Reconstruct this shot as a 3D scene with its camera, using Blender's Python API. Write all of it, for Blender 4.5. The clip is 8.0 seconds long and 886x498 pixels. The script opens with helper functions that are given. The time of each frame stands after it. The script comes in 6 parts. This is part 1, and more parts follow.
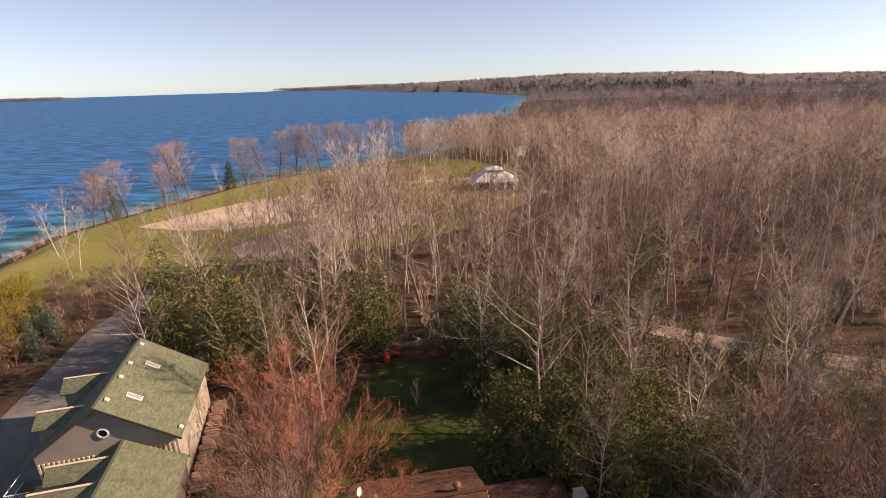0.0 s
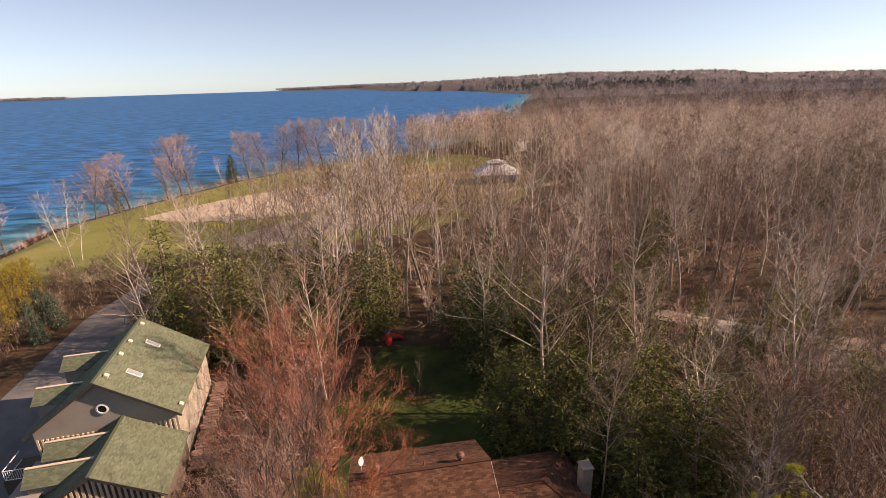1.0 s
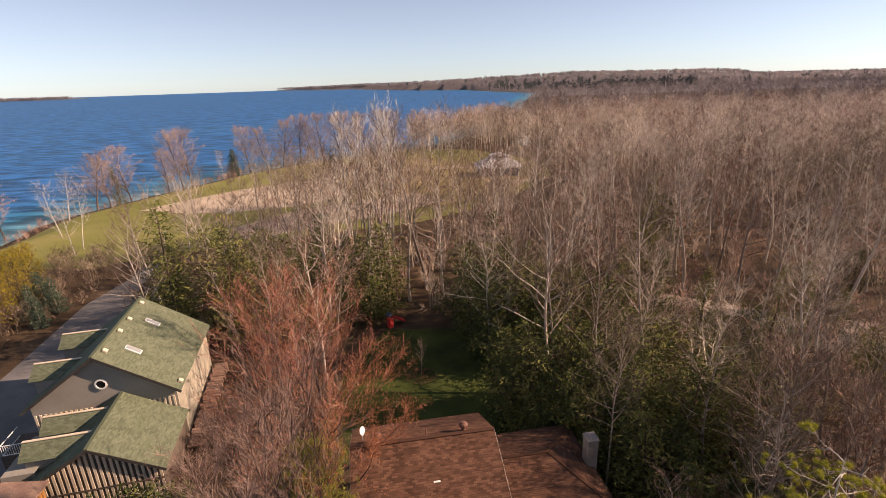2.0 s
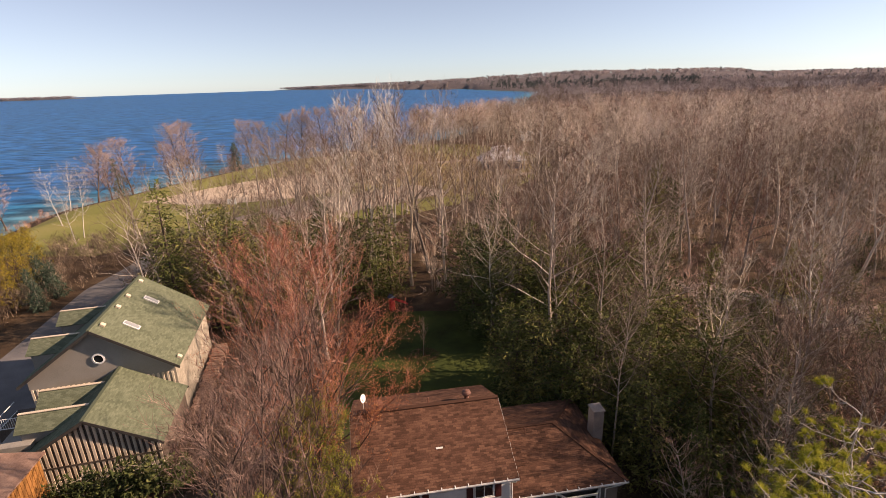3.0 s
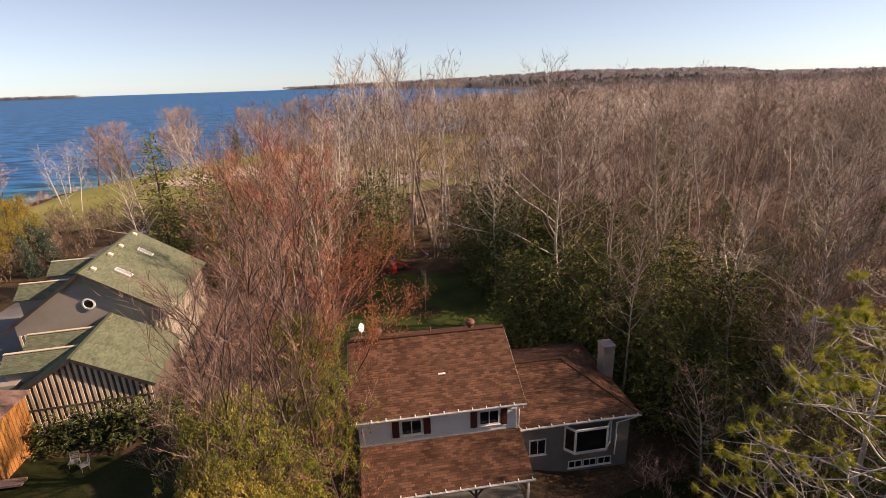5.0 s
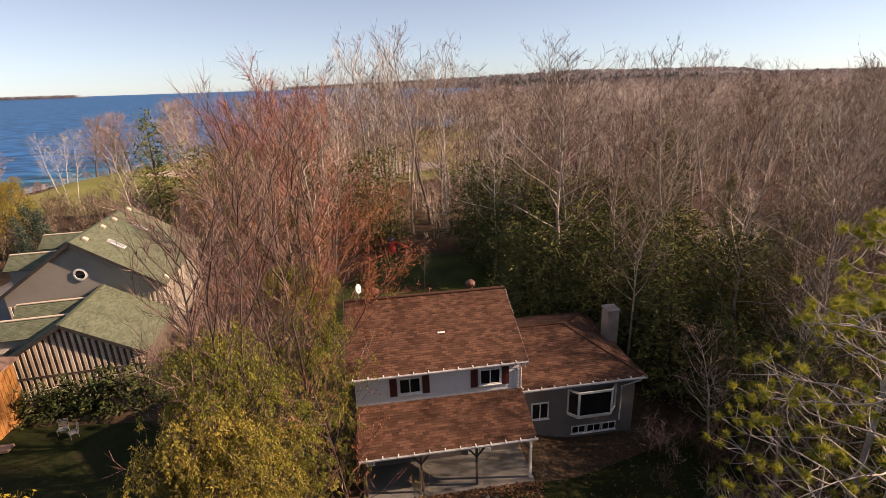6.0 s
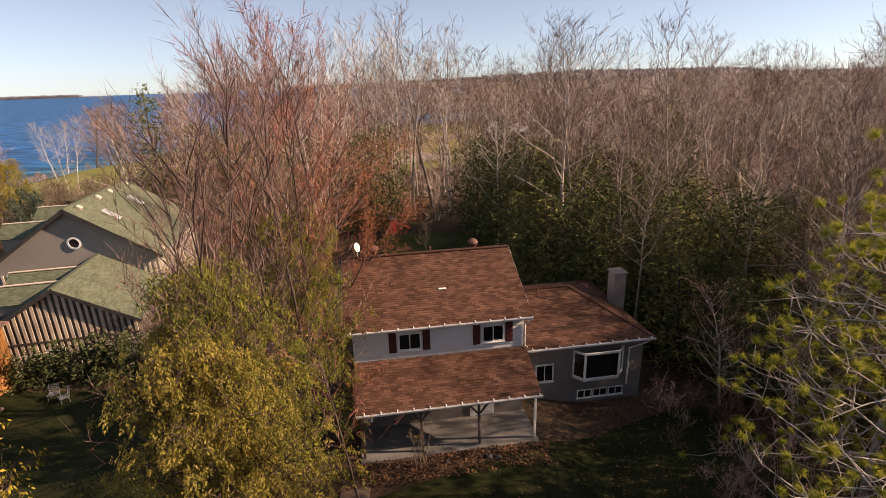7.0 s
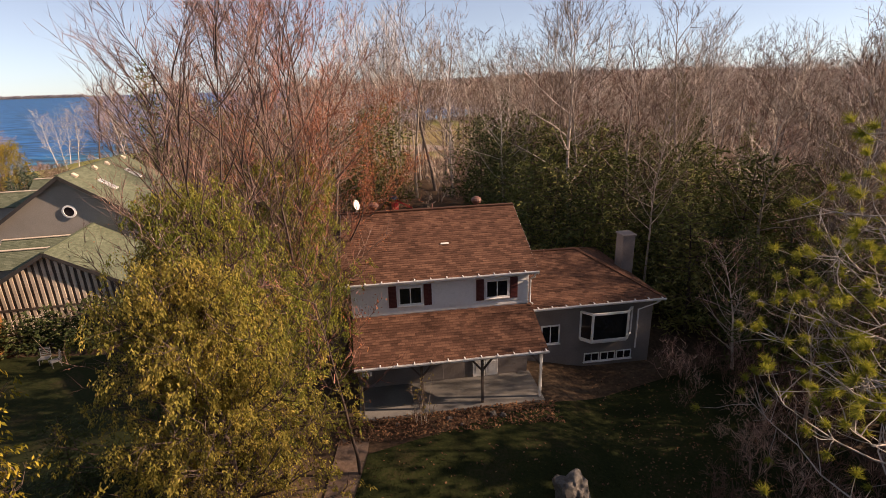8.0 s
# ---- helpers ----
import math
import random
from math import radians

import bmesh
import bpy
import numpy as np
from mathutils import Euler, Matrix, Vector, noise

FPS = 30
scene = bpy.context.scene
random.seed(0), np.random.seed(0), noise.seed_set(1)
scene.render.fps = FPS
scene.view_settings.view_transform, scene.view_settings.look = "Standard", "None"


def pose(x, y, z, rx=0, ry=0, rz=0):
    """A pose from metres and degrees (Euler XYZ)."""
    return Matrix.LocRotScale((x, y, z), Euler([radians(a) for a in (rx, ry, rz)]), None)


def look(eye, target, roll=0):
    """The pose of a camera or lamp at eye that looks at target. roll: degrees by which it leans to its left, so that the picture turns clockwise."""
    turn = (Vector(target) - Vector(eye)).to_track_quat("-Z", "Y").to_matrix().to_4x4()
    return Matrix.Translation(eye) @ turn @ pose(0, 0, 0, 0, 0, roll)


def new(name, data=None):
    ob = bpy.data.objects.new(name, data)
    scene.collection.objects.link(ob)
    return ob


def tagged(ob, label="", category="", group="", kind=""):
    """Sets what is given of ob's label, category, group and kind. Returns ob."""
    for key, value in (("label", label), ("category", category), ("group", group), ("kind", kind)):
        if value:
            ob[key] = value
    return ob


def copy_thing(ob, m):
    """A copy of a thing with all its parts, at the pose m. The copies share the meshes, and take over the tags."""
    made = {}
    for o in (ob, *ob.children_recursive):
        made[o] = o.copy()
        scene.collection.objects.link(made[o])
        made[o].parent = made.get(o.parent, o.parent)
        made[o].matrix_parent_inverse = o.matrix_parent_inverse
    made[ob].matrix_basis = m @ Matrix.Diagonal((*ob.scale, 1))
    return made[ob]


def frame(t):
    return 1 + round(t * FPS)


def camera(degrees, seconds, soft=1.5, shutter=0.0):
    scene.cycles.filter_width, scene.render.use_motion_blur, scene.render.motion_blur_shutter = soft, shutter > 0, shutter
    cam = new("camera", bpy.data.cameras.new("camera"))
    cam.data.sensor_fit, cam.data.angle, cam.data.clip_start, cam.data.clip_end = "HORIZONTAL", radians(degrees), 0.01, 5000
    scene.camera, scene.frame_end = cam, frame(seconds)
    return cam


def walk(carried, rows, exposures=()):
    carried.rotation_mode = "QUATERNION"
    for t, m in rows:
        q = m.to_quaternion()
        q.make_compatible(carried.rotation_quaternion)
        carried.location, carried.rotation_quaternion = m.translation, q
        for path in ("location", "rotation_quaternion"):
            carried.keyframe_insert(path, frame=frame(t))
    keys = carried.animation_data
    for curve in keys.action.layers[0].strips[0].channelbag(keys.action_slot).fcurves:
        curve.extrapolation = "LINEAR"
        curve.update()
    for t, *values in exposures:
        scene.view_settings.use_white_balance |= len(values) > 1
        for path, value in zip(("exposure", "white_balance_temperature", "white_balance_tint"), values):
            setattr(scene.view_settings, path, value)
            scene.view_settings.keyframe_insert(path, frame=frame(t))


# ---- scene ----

# ---------------------------------------------------------------- camera
cam = camera(83.0, 8.0, soft=0.5)
PATH = [
    (0.0, 0.354, 0.135, 33.971, 1.050, -18.507, -1.775),
    (0.5, 0.285, 0.043, 32.827, 1.179, -18.527, -1.819),
    (1.0, 0.220, -0.037, 31.686, 1.300, -18.544, -1.857),
    (1.5, 0.158, -0.105, 30.541, 1.420, -18.556, -1.889),
    (3.0, -0.010, -0.237, 27.012, 1.780, -18.568, -1.947),
    (3.5, -0.059, -0.257, 25.793, 1.890, -18.564, -1.954),
    (4.0, -0.105, -0.265, 24.551, 2.020, -18.555, -1.955),
    (4.5, -0.148, -0.261, 23.287, 2.080, -18.543, -1.949),
    (6.0, -0.256, -0.175, 19.399, 2.050, -18.480, -1.895),
    (6.5, -0.286, -0.123, 18.092, 2.100, -18.451, -1.865),
    (7.0, -0.313, -0.058, 16.794, 2.280, -18.418, -1.828),
    (7.5, -0.336, 0.018, 15.515, 2.420, -18.381, -1.785),
    (8.0, -0.356, 0.107, 14.268, 2.640, -18.339, -1.736),
]
walk(cam, [(t, pose(x, y, z, 0, 0, yaw) @ pose(0, 0, 0, 90 + pitch) @ pose(0, 0, 0, 0, 0, roll)) for t, x, y, z, yaw, pitch, roll in PATH],
     [(0.0, 0.80, 7500, 26), (8.0, 0.80, 7500, 26)])

# ---------------------------------------------------------------- light
SUN_AZ, SUN_EL = 2.0, 27.0          # degrees; azimuth counter-clockwise from +x
to_sun = Vector((math.cos(radians(SUN_AZ)) * math.cos(radians(SUN_EL)), math.sin(radians(SUN_AZ)) * math.cos(radians(SUN_EL)), math.sin(radians(SUN_EL))))
sun = new("sun", bpy.data.lights.new("sun", "SUN"))
sun.data.energy, sun.data.angle, sun.data.color = 5.2, radians(0.6), (1.0, 0.83, 0.63)
sun.matrix_world = look((0, 0, 200), Vector((0, 0, 200)) - to_sun)
world = bpy.data.worlds.new("sky")
scene.world = world
world.use_nodes = True
wn = world.node_tree.nodes
sky = wn.new("ShaderNodeTexSky")
sky.sky_type, sky.sun_disc = "NISHITA", False
sky.sun_elevation, sky.sun_rotation = radians(SUN_EL), radians(90 - SUN_AZ)
sky.air_density, sky.dust_density, sky.ozone_density = 0.65, 0.15, 3.0
wn["Background"].inputs["Strength"].default_value = 0.080
pale = wn.new("ShaderNodeHueSaturation")          # thin high haze
pale.inputs["Saturation"].default_value = 0.66
world.node_tree.links.new(sky.outputs[0], pale.inputs["Color"])
cool = wn.new("ShaderNodeMix")
cool.data_type, cool.blend_type, cool.inputs[0].default_value = "RGBA", "MULTIPLY", 1.0
cool.inputs[7].default_value = (0.89, 1.02, 1.06, 1)
veil = wn.new("ShaderNodeMix")
veil.data_type, veil.inputs[0].default_value = "RGBA", 0.10
veil.inputs[7].default_value = (4.8, 5.8, 7.0, 1)
world.node_tree.links.new(pale.outputs[0], veil.inputs[6])
world.node_tree.links.new(veil.outputs[2], cool.inputs[6])
world.node_tree.links.new(cool.outputs[2], wn["Background"].inputs["Color"])

# ---------------------------------------------------------------- materials
def mat(name, color, rough=0.85, metal=0.0, spec=0.3):
    m = bpy.data.materials.new(name)
    m.use_nodes = True
    b = m.node_tree.nodes["Principled BSDF"]
    b.inputs["Base Color"].default_value = (*color, 1)
    b.inputs["Roughness"].default_value = rough
    b.inputs["Metallic"].default_value = metal
    b.inputs["Specular IOR Level"].default_value = spec
    return m


def varied(name, stops, scale=1.0, fine=30.0, rough=0.85, spec=0.25, bump=0.0, stretch=(1, 1, 1), per_object=0.0, per_island=0.0, world_space=True, tone=0.0, thin=0.0):
    """A surface whose colour wanders between the stops at two scales."""
    m = mat(name, stops[0], rough, 0.0, spec)
    nt, nodes = m.node_tree, m.node_tree.nodes
    b = nodes["Principled BSDF"]
    coord = nodes.new("ShaderNodeNewGeometry") if world_space else nodes.new("ShaderNodeTexCoord")
    mapping = nodes.new("ShaderNodeMapping")
    mapping.inputs["Scale"].default_value = stretch
    nt.links.new(coord.outputs["Position" if world_space else "Object"], mapping.inputs[0])
    big, small = nodes.new("ShaderNodeTexNoise"), nodes.new("ShaderNodeTexNoise")
    big.inputs["Scale"].default_value, small.inputs["Scale"].default_value = scale, fine
    big.inputs["Detail"].default_value, small.inputs["Detail"].default_value = 4, 5
    for n in (big, small):
        nt.links.new(mapping.outputs[0], n.inputs["Vector"])
    add = nodes.new("ShaderNodeMix")
    add.data_type, add.inputs[0].default_value = "FLOAT", 0.45
    nt.links.new(big.outputs["Fac"], add.inputs[2])
    nt.links.new(small.outputs["Fac"], add.inputs[3])
    value = add.outputs[0]
    for amount, kind, out in ((per_object, "ShaderNodeObjectInfo", "Random"), (per_island, "ShaderNodeNewGeometry", "Random Per Island"), (tone, "ShaderNodeAttribute", "Fac")):
        if amount:
            info, mix = nodes.new(kind), nodes.new("ShaderNodeMath")
            if out == "Fac":
                info.attribute_name = "tone"
            mix.operation = "MULTIPLY_ADD"
            off = nodes.new("ShaderNodeMath")
            off.operation, off.inputs[1].default_value = "SUBTRACT", 0.5
            nt.links.new(info.outputs[out], off.inputs[0])
            nt.links.new(off.outputs[0], mix.inputs[0])
            mix.inputs[1].default_value = amount
            nt.links.new(value, mix.inputs[2])
            value = mix.outputs[0]
    ramp = nodes.new("ShaderNodeValToRGB")
    e = ramp.color_ramp.elements
    while len(e) < len(stops):
        e.new(0.5)
    for i, c in enumerate(stops):
        e[i].position = 0.30 + 0.40 * i / max(1, len(stops) - 1)
        e[i].color = (*c, 1)
    nt.links.new(value, ramp.inputs[0])
    nt.links.new(ramp.outputs[0], b.inputs["Base Color"])
    if bump:
        bp = nodes.new("ShaderNodeBump")
        bp.inputs["Strength"].default_value, bp.inputs["Distance"].default_value = bump, 0.03
        nt.links.new(small.outputs["Fac"], bp.inputs["Height"])
        nt.links.new(bp.outputs[0], b.inputs["Normal"])
    if thin:                                       # light shines through leaves
        glow, both = nodes.new("ShaderNodeBsdfTranslucent"), nodes.new("ShaderNodeMixShader")
        both.inputs[0].default_value = thin
        nt.links.new(ramp.outputs[0], glow.inputs["Color"])
        nt.links.new(b.outputs[0], both.inputs[1])
        nt.links.new(glow.outputs[0], both.inputs[2])
        nt.links.new(both.outputs[0], nodes["Material Output"].inputs["Surface"])
    return m


def shingled(name, stops, tab=0.33, course=0.145):
    """Asphalt shingles: tabs with their own tone, granules, dark lines under each course; uses the mesh's UV in metres."""
    m = mat(name, stops[0], 0.92, 0.0, 0.15)
    nt, nodes = m.node_tree, m.node_tree.nodes
    b = nodes["Principled BSDF"]
    uv = nodes.new("ShaderNodeTexCoord")
    brick = nodes.new("ShaderNodeTexBrick")
    brick.inputs["Color1"].default_value, brick.inputs["Color2"].default_value = (0.0, 0.0, 0.0, 1), (1, 1, 1, 1)
    brick.inputs["Mortar"].default_value = (0.1, 0.1, 0.1, 1)
    brick.inputs["Scale"].default_value = 1.0
    brick.inputs["Brick Width"].default_value, brick.inputs["Row Height"].default_value = tab, course
    brick.inputs["Mortar Size"].default_value, brick.inputs["Bias"].default_value = 0.006, 0.0
    nt.links.new(uv.outputs["UV"], brick.inputs["Vector"])
    big, small = nodes.new("ShaderNodeTexNoise"), nodes.new("ShaderNodeTexNoise")
    big.inputs["Scale"].default_value, big.inputs["Detail"].default_value = 0.8, 6
    small.inputs["Scale"].default_value, small.inputs["Detail"].default_value = 16, 8
    for n in (big, small):
        nt.links.new(uv.outputs["UV"], n.inputs["Vector"])
    m1, m2 = nodes.new("ShaderNodeMix"), nodes.new("ShaderNodeMix")
    for n, f in ((m1, 0.42), (m2, 0.42)):
        n.data_type, n.inputs[0].default_value = "FLOAT", f
    nt.links.new(big.outputs["Fac"], m1.inputs[2])
    nt.links.new(brick.outputs["Color"], m1.inputs[3])
    nt.links.new(m1.outputs[0], m2.inputs[2])
    nt.links.new(small.outputs["Fac"], m2.inputs[3])
    ramp = nodes.new("ShaderNodeValToRGB")
    e = ramp.color_ramp.elements
    while len(e) < len(stops):
        e.new(0.5)
    for i, c in enumerate(stops):
        e[i].position, e[i].color = 0.22 + 0.5 * i / (len(stops) - 1), (*c, 1)
    nt.links.new(m2.outputs[0], ramp.inputs[0])
    nt.links.new(ramp.outputs[0], b.inputs["Base Color"])
    bp = nodes.new("ShaderNodeBump")
    bp.inputs["Strength"].default_value, bp.inputs["Distance"].default_value = 0.6, 0.012
    nt.links.new(m2.outputs[0], bp.inputs["Height"])
    nt.links.new(bp.outputs[0], b.inputs["Normal"])
    return m


M = {}
M["litter"] = varied("leaf_litter", [(0.028, 0.019, 0.013), (0.075, 0.049, 0.031), (0.15, 0.102, 0.066)], 0.25, 6.0, 0.95, 0.1, 0.6)
M["lawn"] = varied("lawn_grass", [(0.022, 0.025, 0.009), (0.045, 0.060, 0.014), (0.080, 0.095, 0.024)], 0.35, 14.0, 0.9, 0.15, 0.6)
# yard grass under brown leaves; its colour is darkened to deepen the shade
M["yard"] = varied("shaded_leaf_strewn_grass", [(0.012, 0.013, 0.005), (0.022, 0.028, 0.008), (0.050, 0.037, 0.019)], 0.5, 9.0, 0.95, 0.1, 0.6)
M["park"] = varied("park_grass", [(0.14, 0.145, 0.042), (0.20, 0.195, 0.06), (0.28, 0.235, 0.10)], 0.06, 2.5, 0.92, 0.1, 0.3)
M["dry"] = varied("dry_grass", [(0.13, 0.11, 0.045), (0.22, 0.17, 0.075), (0.28, 0.21, 0.11)], 0.08, 2.5, 0.92, 0.1, 0.3)
M["sand"] = varied("beach_sand", [(0.40, 0.31, 0.23), (0.48, 0.38, 0.29), (0.56, 0.46, 0.36)], 0.1, 3.0, 0.95, 0.1, 0.3)
M["asphalt"] = varied("asphalt", [(0.10, 0.095, 0.095), (0.15, 0.14, 0.14), (0.21, 0.195, 0.19)], 0.4, 25.0, 0.9, 0.2, 0.3)
M["concrete"] = varied("concrete", [(0.11, 0.10, 0.092), (0.17, 0.16, 0.147), (0.25, 0.235, 0.215)], 0.8, 20.0, 0.85, 0.2, 0.25)
M["gravel"] = varied("gravel", [(0.24, 0.19, 0.15), (0.34, 0.27, 0.22), (0.44, 0.36, 0.30)], 0.3, 8.0, 0.95, 0.1, 0.4)
M["dirt"] = varied("trodden_dirt", [(0.11, 0.072, 0.052), (0.17, 0.115, 0.085), (0.25, 0.18, 0.135)], 0.6, 9.0, 0.95, 0.1, 0.4)
M["bark"] = varied("grey_brown_bark", [(0.20, 0.16, 0.135), (0.37, 0.305, 0.26), (0.56, 0.48, 0.415)], 0.12, 6.0, 0.9, 0.1, 0.0, (1, 1, 0.25), per_object=0.35)
M["pale_bark"] = varied("pale_bark", [(0.32, 0.26, 0.20), (0.52, 0.44, 0.36), (0.70, 0.61, 0.52)], 0.3, 5.0, 0.9, 0.1, 0.0, (1, 1, 0.3), per_object=0.3)
M["twig"] = varied("bare_twigs", [(0.155, 0.112, 0.09), (0.42, 0.325, 0.272), (0.67, 0.555, 0.48)], 0.06, 0.9, 0.85, 0.1, per_object=0.6, per_island=0.4, tone=0.7)
M["twig_tan"] = varied("tan_twigs", [(0.165, 0.120, 0.088), (0.43, 0.325, 0.245), (0.67, 0.535, 0.425)], 0.06, 0.9, 0.85, 0.1, per_object=0.6, per_island=0.4, tone=0.7)
M["twig_red"] = varied("reddish_twigs", [(0.155, 0.086, 0.068), (0.41, 0.25, 0.195), (0.62, 0.42, 0.335)], 0.06, 0.9, 0.85, 0.1, per_object=0.6, per_island=0.4, tone=0.7)
M["maple_bark"] = varied("dark_maple_bark", [(0.05, 0.036, 0.030), (0.095, 0.068, 0.057), (0.16, 0.12, 0.10)], 0.3, 6.0, 0.9, 0.1, 0.0, (1, 1, 0.25))
M["birch"] = varied("white_birch_bark", [(0.25, 0.21, 0.18), (0.50, 0.46, 0.41), (0.66, 0.62, 0.57)], 0.8, 5.0, 0.7, 0.2, 0.0, (1, 1, 0.5))
M["twig_pale"] = varied("pale_twigs", [(0.28, 0.225, 0.18), (0.44, 0.37, 0.31), (0.60, 0.52, 0.45)], 0.06, 0.9, 0.85, 0.1, per_object=0.3, per_island=0.25)
M["twig_white"] = varied("whitish_twigs", [(0.42, 0.37, 0.32), (0.60, 0.54, 0.48), (0.74, 0.69, 0.63)], 0.3, 2.0, 0.85, 0.1, per_object=0.2, per_island=0.2)
M["twig_rose"] = varied("rosy_twigs", [(0.20, 0.15, 0.145), (0.34, 0.26, 0.25), (0.47, 0.37, 0.35)], 0.06, 0.9, 0.85, 0.1, per_object=0.3, per_island=0.25)
M["twig_dusk"] = varied("purplish_grey_twigs", [(0.10, 0.06, 0.05), (0.20, 0.13, 0.11), (0.32, 0.22, 0.18)], 0.4, 2.0, 0.85, 0.1, per_island=0.35)
M["twig_maple"] = varied("rusty_maple_twigs", [(0.14, 0.052, 0.038), (0.31, 0.130, 0.090), (0.48, 0.24, 0.175)], 0.4, 2.0, 0.85, 0.1, per_island=0.35)
M["red_leaf"] = varied("russet_leaves", [(0.20, 0.06, 0.03), (0.36, 0.125, 0.055), (0.48, 0.22, 0.10)], 0.4, 3.0, 0.8, 0.2, per_island=0.5, thin=0.3)
M["gold_leaf"] = varied("golden_leaves", [(0.12, 0.114, 0.026), (0.30, 0.252, 0.058), (0.53, 0.385, 0.105)], 0.8, 3.0, 0.9, 0.05, per_island=0.16, thin=0.45)
M["green_leaf"] = varied("olive_leaves", [(0.09, 0.115, 0.024), (0.22, 0.225, 0.046), (0.40, 0.32, 0.07)], 0.8, 3.0, 0.9, 0.05, per_island=0.16, thin=0.45)
M["brown_leaf"] = varied("fallen_brown_leaves", [(0.07, 0.035, 0.022), (0.14, 0.072, 0.042), (0.24, 0.13, 0.07)], 0.5, 3.0, 0.85, 0.1, per_island=0.5)
# blades darkened likewise, shade put into their colour
M["blade"] = varied("shaded_grass_blades", [(0.018, 0.024, 0.007), (0.034, 0.046, 0.012), (0.07, 0.08, 0.025)], 0.4, 3.0, 0.85, 0.15, per_island=0.4, thin=0.3)
M["yellow_leaf"] = varied("yellow_leaves", [(0.13, 0.12, 0.02), (0.32, 0.26, 0.035), (0.52, 0.38, 0.06)], 0.35, 2.0, 0.85, 0.08, per_island=0.35, thin=0.35)
M["cedar"] = varied("cedar_sprays", [(0.030, 0.042, 0.014), (0.070, 0.086, 0.028), (0.14, 0.14, 0.05)], 0.15, 1.5, 0.85, 0.15, per_object=0.4, per_island=0.2)
M["olive"] = varied("olive_cedar_sprays", [(0.062, 0.076, 0.022), (0.130, 0.138, 0.040), (0.22, 0.20, 0.064)], 0.15, 1.5, 0.85, 0.12, per_object=0.35, per_island=0.12)
M["spruce"] = varied("blue_green_needles", [(0.03, 0.05, 0.035), (0.055, 0.085, 0.06), (0.10, 0.13, 0.09)], 0.3, 2.0, 0.85, 0.15, per_island=0.3)
M["pine"] = varied("pine_needles", [(0.16, 0.18, 0.026), (0.33, 0.33, 0.045), (0.50, 0.45, 0.08)], 0.8, 4.0, 0.8, 0.15, per_island=0.3, thin=0.4)
M["pine_bark"] = varied("pale_pine_bark", [(0.22, 0.18, 0.155), (0.42, 0.36, 0.32), (0.62, 0.56, 0.51)], 1.0, 12.0, 0.9, 0.1)
# distance haze is put into these far colours; translucency softens their contrast
M["hazed_far_wood"] = varied("hazed_far_wood", [(0.20, 0.178, 0.185), (0.26, 0.225, 0.228), (0.33, 0.275, 0.27)], 0.006, 0.05, 0.95, 0.05, per_island=0.12, tone=0.25, thin=0.5)
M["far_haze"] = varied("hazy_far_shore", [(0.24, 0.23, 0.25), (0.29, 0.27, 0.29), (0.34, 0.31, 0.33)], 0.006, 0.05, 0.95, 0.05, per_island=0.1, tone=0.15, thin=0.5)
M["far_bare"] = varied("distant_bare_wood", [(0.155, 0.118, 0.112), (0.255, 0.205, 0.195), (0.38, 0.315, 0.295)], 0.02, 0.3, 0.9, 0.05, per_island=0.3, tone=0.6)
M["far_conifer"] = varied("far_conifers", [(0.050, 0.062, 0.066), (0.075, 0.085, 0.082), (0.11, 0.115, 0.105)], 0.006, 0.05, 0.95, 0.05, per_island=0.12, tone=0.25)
M["roof_brown"] = shingled("brown_shingles", [(0.024, 0.012, 0.008), (0.092, 0.045, 0.030), (0.195, 0.100, 0.066)])
M["roof_green"] = shingled("green_shingles", [(0.060, 0.072, 0.047), (0.112, 0.127, 0.084), (0.175, 0.19, 0.132)])
M["white"] = varied("white_siding", [(0.60, 0.58, 0.56), (0.70, 0.68, 0.66), (0.76, 0.74, 0.72)], 0.6, 9.0, 0.6, 0.3)
M["trim"] = varied("white_trim", [(0.66, 0.65, 0.63), (0.74, 0.73, 0.71), (0.80, 0.79, 0.77)], 1.5, 12.0, 0.5, 0.35)
M["chimney"] = varied("rendered_chimney", [(0.17, 0.145, 0.135), (0.24, 0.205, 0.19), (0.30, 0.265, 0.245)], 0.9, 12.0, 0.9, 0.15, 0.2)
M["grey_wall"] = varied("grey_brick_wall", [(0.155, 0.136, 0.126), (0.205, 0.180, 0.168), (0.25, 0.225, 0.21)], 0.9, 16.0, 0.85, 0.2, 0.3)
M["stucco"] = varied("taupe_stucco", [(0.22, 0.20, 0.175), (0.28, 0.255, 0.225), (0.33, 0.30, 0.27)], 0.5, 14.0, 0.9, 0.15, 0.3)
M["batten"] = varied("tan_battens", [(0.50, 0.41, 0.31), (0.60, 0.50, 0.39), (0.68, 0.58, 0.46)], 0.6, 10.0, 0.8, 0.2)
M["board"] = varied("dark_boards", [(0.07, 0.055, 0.045), (0.11, 0.085, 0.07), (0.15, 0.12, 0.10)], 0.6, 10.0, 0.85, 0.2)
M["stone"] = varied("pale_stone_wall", [(0.22, 0.185, 0.15), (0.33, 0.29, 0.235), (0.46, 0.41, 0.34)], 1.5, 6.0, 0.9, 0.2, 0.5)
M["fascia"] = varied("dark_fascia", [(0.03, 0.028, 0.026), (0.05, 0.045, 0.042), (0.07, 0.065, 0.06)], 1.0, 10.0, 0.6, 0.3)
M["shutter"] = varied("maroon_shutters", [(0.06, 0.015, 0.015), (0.095, 0.024, 0.022), (0.13, 0.036, 0.032)], 2.0, 20.0, 0.55, 0.35)
